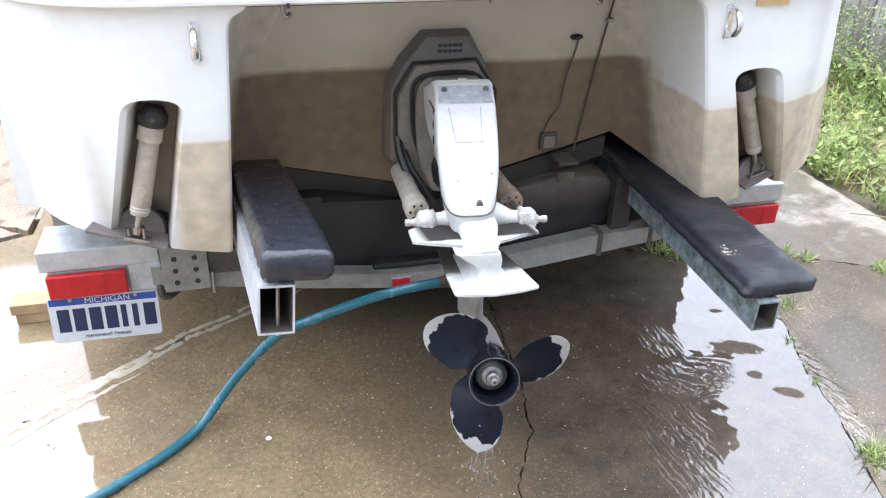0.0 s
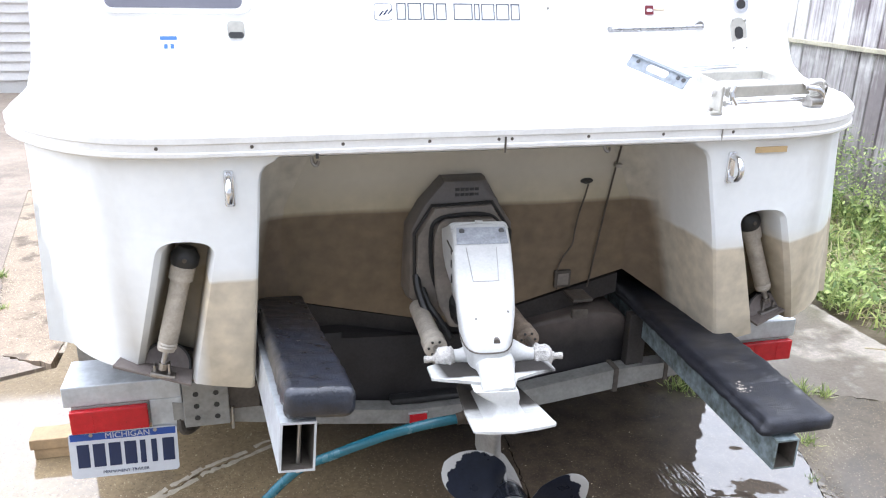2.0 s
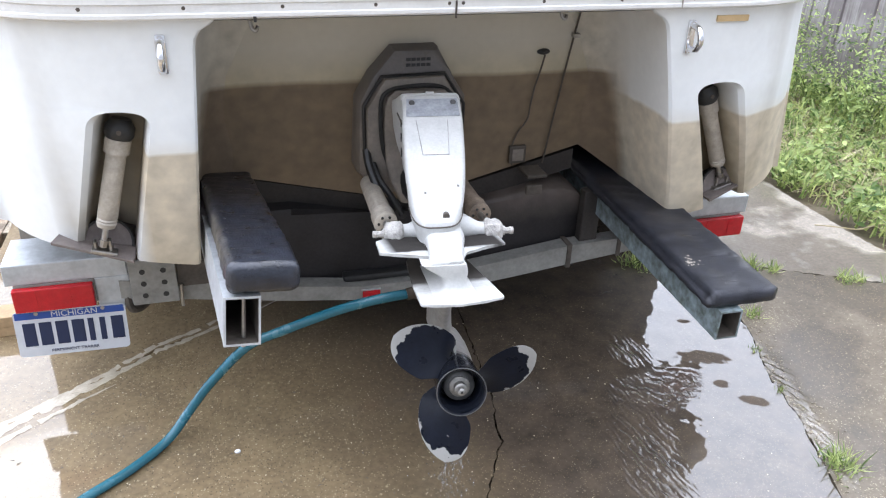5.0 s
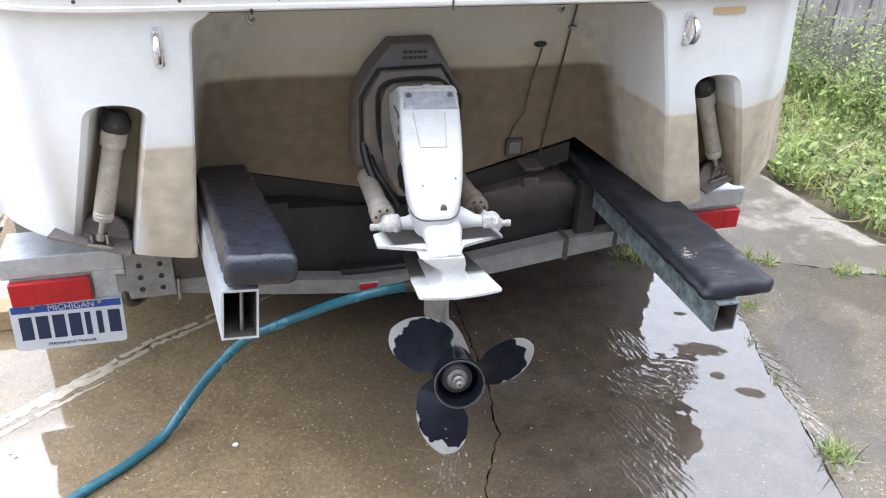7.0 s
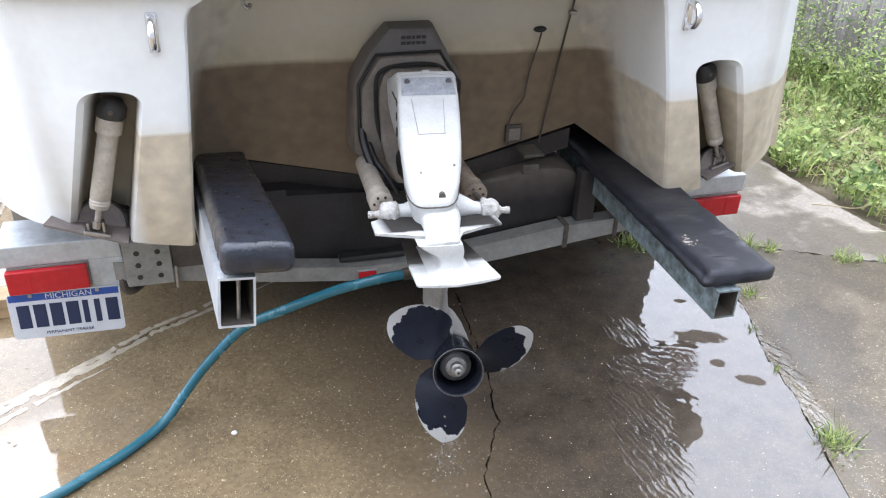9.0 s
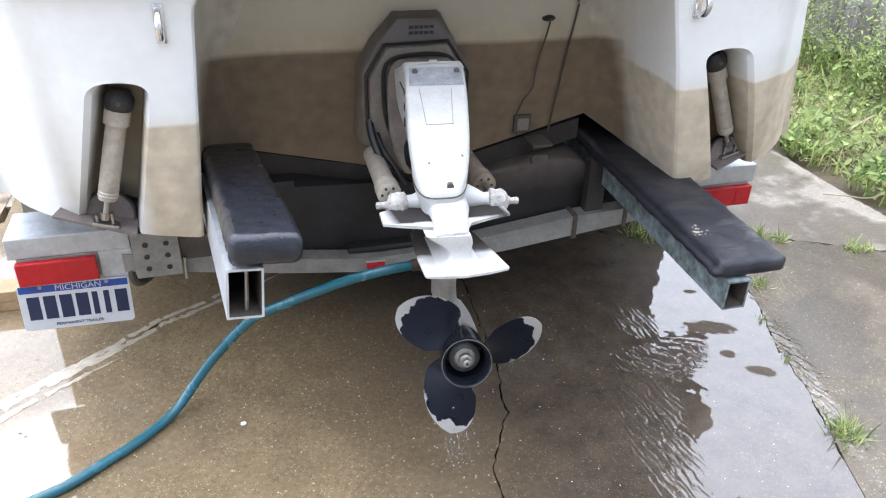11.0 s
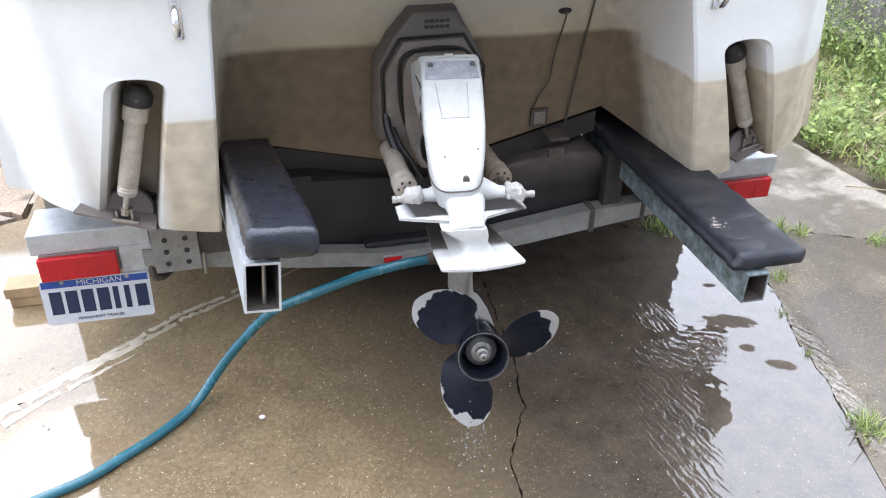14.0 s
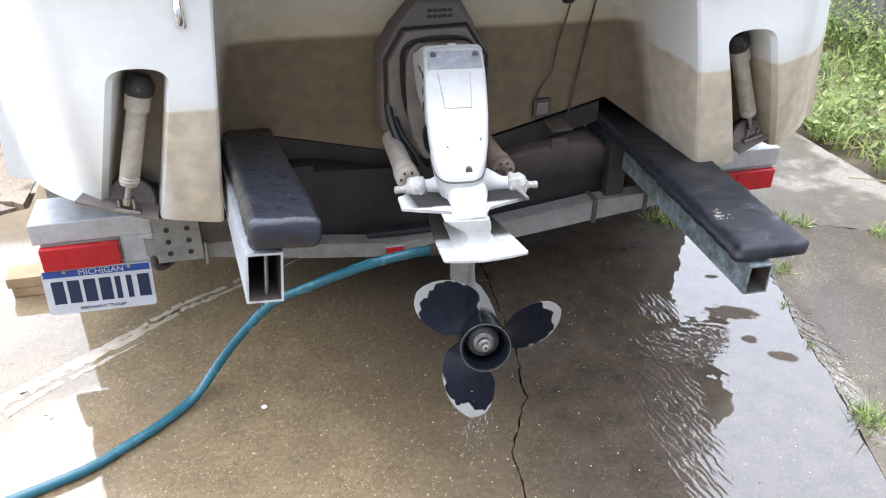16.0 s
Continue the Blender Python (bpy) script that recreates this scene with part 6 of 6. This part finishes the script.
part("hose_coupling", tube([c0, c0 + d * 0.2, c0 + d * 0.22, c0 + d * 0.5, c0 + d * 0.52, c0 + d], [0.016, 0.016, 0.019, 0.019, 0.012, 0.012], 12), BRASS, hose, "dark brass coupling", smooth=True)

# ---- small litter on the wet slab ----
px, py = -0.632, -0.393
bm = bmesh.new()
bmesh.ops.create_icosphere(bm, subdivisions=2, radius=0.0075, matrix=Matrix.Translation((px, py, 0.004)) @ Matrix.Diagonal((1.2, 1, 0.6, 1)))
tagged(part("pebble", bm, TAGW, smooth=True, angle=180), "small white pebble lying on the wet slab", "stone")
bm = bmesh.new()
rnd = random.Random(77)
for k in range(1300):
    x, y = rnd.uniform(-1.6, 0.9), rnd.uniform(-1.05, 0.1)
    if x > 0.0 and rnd.random() < 0.6:
        continue
    r = rnd.uniform(0.0008, 0.0024)
    vs = [bm.verts.new((x + r * rnd.uniform(0.6, 1.3) * math.cos(a), y + r * rnd.uniform(0.6, 1.3) * math.sin(a), 0.0006)) for a in (0.0, 1.3, 2.5, 3.8, 5.0)]
    tip = bm.verts.new((x, y, 0.0006 + r * 0.7))
    for m_ in range(5):
        bm.faces.new((vs[m_], vs[(m_ + 1) % 5], tip))
tagged(part("slab_grit", bm, GRITPALE), "pale grit scattered on the wet slabs", "gravel", kind="stuff")
bm = bmesh.new()
for k in range(160):
    x, y = rnd.uniform(-1.5, 0.6), rnd.uniform(-1.05, 0.1)
    a, L = rnd.uniform(0, 6.3), rnd.uniform(0.002, 0.009)
    dx, dy, w_ = L * math.cos(a), L * math.sin(a), rnd.uniform(0.001, 0.0022)
    vs = [bm.verts.new(p) for p in ((x - dx, y - dy, 0.0008), (x + dy / L * w_, y - dx / L * w_, 0.002), (x + dx, y + dy, 0.0008), (x - dy / L * w_, y + dx / L * w_, 0.002))]
    bm.faces.new(vs)
tagged(part("leaf_litter", bm, RUSTY), "dark bits of litter on the wet slabs", "litter", kind="stuff")

# ---- timber offcuts by the trailer ----
tb = thing("timber_block", (-1.36, 0.40, 0.0), "two stacked timber offcuts on the wet slab", "timber")
part("upper_board", box((-1.44, 0.36, 0.040), (-1.20, 0.45, 0.078), 0.003), WOOD, tb)
part("lower_board", box((-1.43, 0.365, 0.0), (-1.19, 0.46, 0.039), 0.003), WOOD, tb)

# ---- water running off the propeller ----
WATER = bpy.data.materials.new("running_water")
WATER.use_nodes = True
wb = WATER.node_tree.nodes["Principled BSDF"]
wb.inputs["Base Color"].default_value = (0.95, 0.97, 1.0, 1)
wb.inputs["Roughness"].default_value, wb.inputs["IOR"].default_value, wb.inputs["Transmission Weight"].default_value = 0.03, 1.33, 1.0
wt = thing("water_trickle", (-0.09, -0.72, 0.0), "thin trickle of water falling from the propeller", "water", kind="stuff")
rnd = random.Random(3)
for x, z0 in ((-0.098, 0.26), (-0.086, 0.24), (-0.120, 0.205), (-0.107, 0.20)):
    pts, w = [], x
    for i in range(15):
        w += rnd.uniform(-0.004, 0.004)
        pts.append((w, -0.715 + rnd.uniform(-0.005, 0.005), z0 * (1 - 0.75 * i / 14)))
    part("trickle", tube(pts, [max(0.0008, rnd.uniform(-0.001, 0.0042)) for _ in pts], 7), WATER, wt, smooth=True)
bm = bmesh.new()
for k in range(150):                                   # beads that the stream breaks into, and splashes round it
    t = rnd.random()
    x, y, z = -0.105 + rnd.gauss(0, 0.010 + 0.030 * t), -0.715 + rnd.gauss(0, 0.008 + 0.03 * t), 0.24 * (1 - t) + 0.004
    r = rnd.uniform(0.0010, 0.0030)
    bmesh.ops.create_icosphere(bm, subdivisions=1, radius=r, matrix=Matrix.Translation((x, y, z)) @ Matrix.Diagonal((1, 1, rnd.uniform(1.0, 3.2), 1)))
part("water_drops", bm, WATER, wt, "falling drops", smooth=True, angle=180)

# ---- fence ----
fence = thing("board_fence", (3.5, 3, 0), "weathered grey vertical board fence with horizontal rails", "fence")
rnd = random.Random(11)
y = 0.2
while y < 10.5:
    w = rnd.uniform(0.125, 0.155)
    top = 1.86 + rnd.uniform(-0.02, 0.02)
    xo = rnd.uniform(-0.006, 0.006)
    bm = box((3.50 + xo, y, 0.02 + rnd.uniform(-0.02, 0.03)), (3.522 + xo, y + w, top), 0.003, seg=1)
    bmesh.ops.rotate(bm, cent=(3.5, y, 0), matrix=Matrix.Rotation(rnd.uniform(-0.006, 0.006), 3, "X"), verts=bm.verts)
    part("plank", bm, FENCE, fence)
    y += w + rnd.uniform(0.006, 0.014)
for z in (1.135, 0.12):
    part("fence_rail", box((3.455, 0.1, z), (3.498, 10.6, z + 0.032), 0.004), FENCERAIL, fence, "horizontal fence rail")

# ---- far house wall ----
house = thing("house", (-6, 12, 0), "pale horizontal-sided house wall across the yard", "house")
part("wall_core", box((-9, 9.1, -0.04), (-1.6, 9.4, 4.5)), SIDING, house)
z = 0.15
while z < 4.4:
    part("siding_board", loft([[(-9, 9.075, z), (-9, 9.098, z + 0.118), (-9, 9.1, z + 0.118), (-9, 9.1, z)], [(-1.6, 9.075, z), (-1.6, 9.098, z + 0.118), (-1.6, 9.1, z + 0.118), (-1.6, 9.1, z)]]), SIDING, house)
    z += 0.12


# ---- grass and weeds ----
def blades(name, spots, material, label, seed=1):
    """Curved grass blades; spots: (x, y, height, width, lean)."""
    rnd = random.Random(seed)
    V, F = [], []
    for x, y, h, w, ln in spots:
        a = rnd.uniform(0, 2 * math.pi)
        b = rnd.uniform(0, 2 * math.pi)
        ca, sa = math.cos(a) * w, math.sin(a) * w
        base = len(V)
        for t, ww in ((0, 1.0), (0.4, 0.9), (0.75, 0.6)):
            ox, oy = math.cos(b) * ln * t * t, math.sin(b) * ln * t * t
            z = h * t * (1 - 0.3 * t * min(1, ln / max(h, 0.01)))
            V += [(x + ox - ca * ww, y + oy - sa * ww, z - 0.01), (x + ox + ca * ww, y + oy + sa * ww, z - 0.01)]
        V.append((x + math.cos(b) * ln, y + math.sin(b) * ln, h * (1 - 0.3 * min(1, ln / max(h, 0.01)))))
        F += [(base, base + 1, base + 3, base + 2), (base + 2, base + 3, base + 5, base + 4), (base + 4, base + 5, base + 6)]
    me = bpy.data.meshes.new(name)
    me.from_pydata(V, [], F)
    me.materials.append(material)
    return tagged(new(name, me), label, "plants", kind="stuff")


def leaves(name, spots, material, label, seed=1):
    """Small pointed leaves in loose clumps; spots: (x, y, z, size)."""
    rnd = random.Random(seed)
    V, F = [], []
    for x, y, z, s_ in spots:
        R = Euler((rnd.uniform(-0.9, 0.9), rnd.uniform(-0.9, 0.9), rnd.uniform(0, 6.28))).to_matrix()
        base = len(V)
        for p in ((-1, 0, 0), (-0.3, 0.42, 0.10), (0.5, 0.30, 0.05), (1.1, 0, -0.15), (0.5, -0.30, 0.05), (-0.3, -0.42, 0.10), (0.1, 0, -0.06)):
            V.append(Vector((x, y, z)) + R @ (Vector(p) * s_))
        F += [(base, base + 1, base + 6), (base + 1, base + 2, base + 6), (base + 2, base + 3, base + 6), (base + 3, base + 4, base + 6), (base + 4, base + 5, base + 6), (base + 5, base, base + 6)]
    me = bpy.data.meshes.new(name)
    me.from_pydata(V, [], F)
    me.materials.append(material)
    return tagged(new(name, me), label, "plants", kind="stuff")


rnd = random.Random(21)


def grass_edge(y):
    return 2.17 + 0.06 * math.sin(y * 3.1) + (0.12 * (0.42 - y) if y < 0.42 else 0.03 * (y - 0.42))


sp = []
for _ in range(10500):
    y = rnd.uniform(-1.2, 7)
    x = rnd.uniform(grass_edge(y), 3.55)
    k = noise.noise((x * 2.2, y * 2.2, 0.3))
    if k < -0.25 and rnd.random() < 0.7:
        continue
    sp.append((x, y, rnd.uniform(0.05, 0.19) * (1 + 0.5 * k) * (1.6 if x > 3.2 else 1), rnd.uniform(0.002, 0.0075), rnd.uniform(0.03, 0.16)))
blades("grass", sp, GRASS, "rough green grass along the fence", 22)
sp = []
for _ in range(17000):
    y = rnd.uniform(-1.2, 7)
    x = rnd.uniform(grass_edge(y) - 0.03, 3.5)
    if noise.noise((x * 1.7, y * 1.7, 5.3)) < rnd.uniform(-0.35, 0.2):
        continue
    sp.append((x, y, rnd.uniform(0.02, 0.15), rnd.uniform(0.0015, 0.0048), rnd.uniform(0.08, 0.36)))
blades("dead_grass", sp, STRAW, "dry straw-coloured stalks in the grass", 23)
sp = []
for _ in range(620):
    y = rnd.uniform(-0.8, 6.5)
    x = rnd.uniform(grass_edge(y) + 0.05, 3.5)
    hgt = rnd.uniform(0.05, 0.13) + (0.05 + 0.30 * rnd.random() ** 2 if x > 3.15 else 0.0)
    for k in range(int(20 + 70 * hgt)):
        sp.append((x + rnd.gauss(0, 0.038), y + rnd.gauss(0, 0.038), rnd.uniform(0.15, 1) * hgt, rnd.uniform(0.008, 0.034)))
for _ in range(70):
    y, x = rnd.uniform(0.2, 5.0), rnd.uniform(3.1, 3.46)
    hgt = rnd.uniform(0.2, 0.65) * (1.0 if y < 3 else 0.7)
    for k in range(int(400 * hgt)):
        t = rnd.random()
        sp.append((x + rnd.gauss(0, 0.05 + 0.05 * t), y + rnd.gauss(0, 0.05 + 0.06 * t), 0.03 + t * hgt, rnd.uniform(0.007, 0.020)))
leaves("weeds", sp, WEED, "broad-leaved green weeds growing by the fence", 24)
# tufts in the slab joints
spots = [(1.035, -0.863, 1.0), (1.05, -0.84, 0.7), (1.024, 0.36, 1.0), (1.06, 0.30, 0.6), (1.575, 0.18, 0.7), (1.50, 0.22, 0.9), (1.83, 0.045, 0.8), (1.88, 0.03, 0.7), (2.0, -0.02, 0.6), (1.277, -0.10, 0.7), (1.235, -0.02, 0.6), (1.15, -0.30, 0.35), (1.09, -0.52, 0.3), (-2.0, 2.2, 0.7), (-1.88, 1.75, 0.5)]
for x, y, k in spots:
    sp = [(x + rnd.gauss(0, 0.025 * k), y + rnd.gauss(0, 0.025 * k), rnd.uniform(0.03, 0.085) * k, rnd.uniform(0.0018, 0.0036), rnd.uniform(0.02, 0.075) * k) for _ in range(int(70 * k))]
    blades("weed_tuft", sp, GRASS, "small green weed tuft growing in the slab joint", 25)
# dead vines lying on the slab edge
for k in range(30):
    y0, x0 = rnd.uniform(-0.3, 3.0), 0.0
    x0 = grass_edge(y0) + rnd.uniform(0.04, 0.80)
    pts = [(x0, y0, 0.012)]
    a = rnd.uniform(-2.2, -0.8)
    for i in range(6):
        a += rnd.uniform(-0.5, 0.5)
        pts.append((pts[-1][0] + 0.1 * math.cos(a), pts[-1][1] + 0.1 * math.sin(a), rnd.uniform(0.008, 0.04)))
    ob = part("dead_vine", tube(curve_pts(pts, 4), rnd.uniform(0.0015, 0.0034), 6), STRAW)
    tagged(ob, "dry pale vine stem lying beside the slab", "plant", group="dead vines")
# grit and litter in the starboard joint
bm = bmesh.new()
for k in range(420):
    t = rnd.random()
    i = min(4, int(t * 4) + 1)
    (xa, ya), (xb, yb) = E1[i], E1[min(i + 1, 5)]
    u = rnd.random()
    x, y = xa + (xb - xa) * u + abs(rnd.gauss(0, 0.05)), ya + (yb - ya) * u + rnd.gauss(0, 0.02)
    r = rnd.uniform(0.001, 0.0035)
    bmesh.ops.create_icosphere(bm, subdivisions=1, radius=r, matrix=Matrix.Translation((x, y, r * 0.4)) @ Matrix.Diagonal((1.4, 1, 0.6, 1)))
tagged(part("joint_grit", bm, JOINTGRIT), "pale grit and litter along the slab joint", "gravel", kind="stuff")
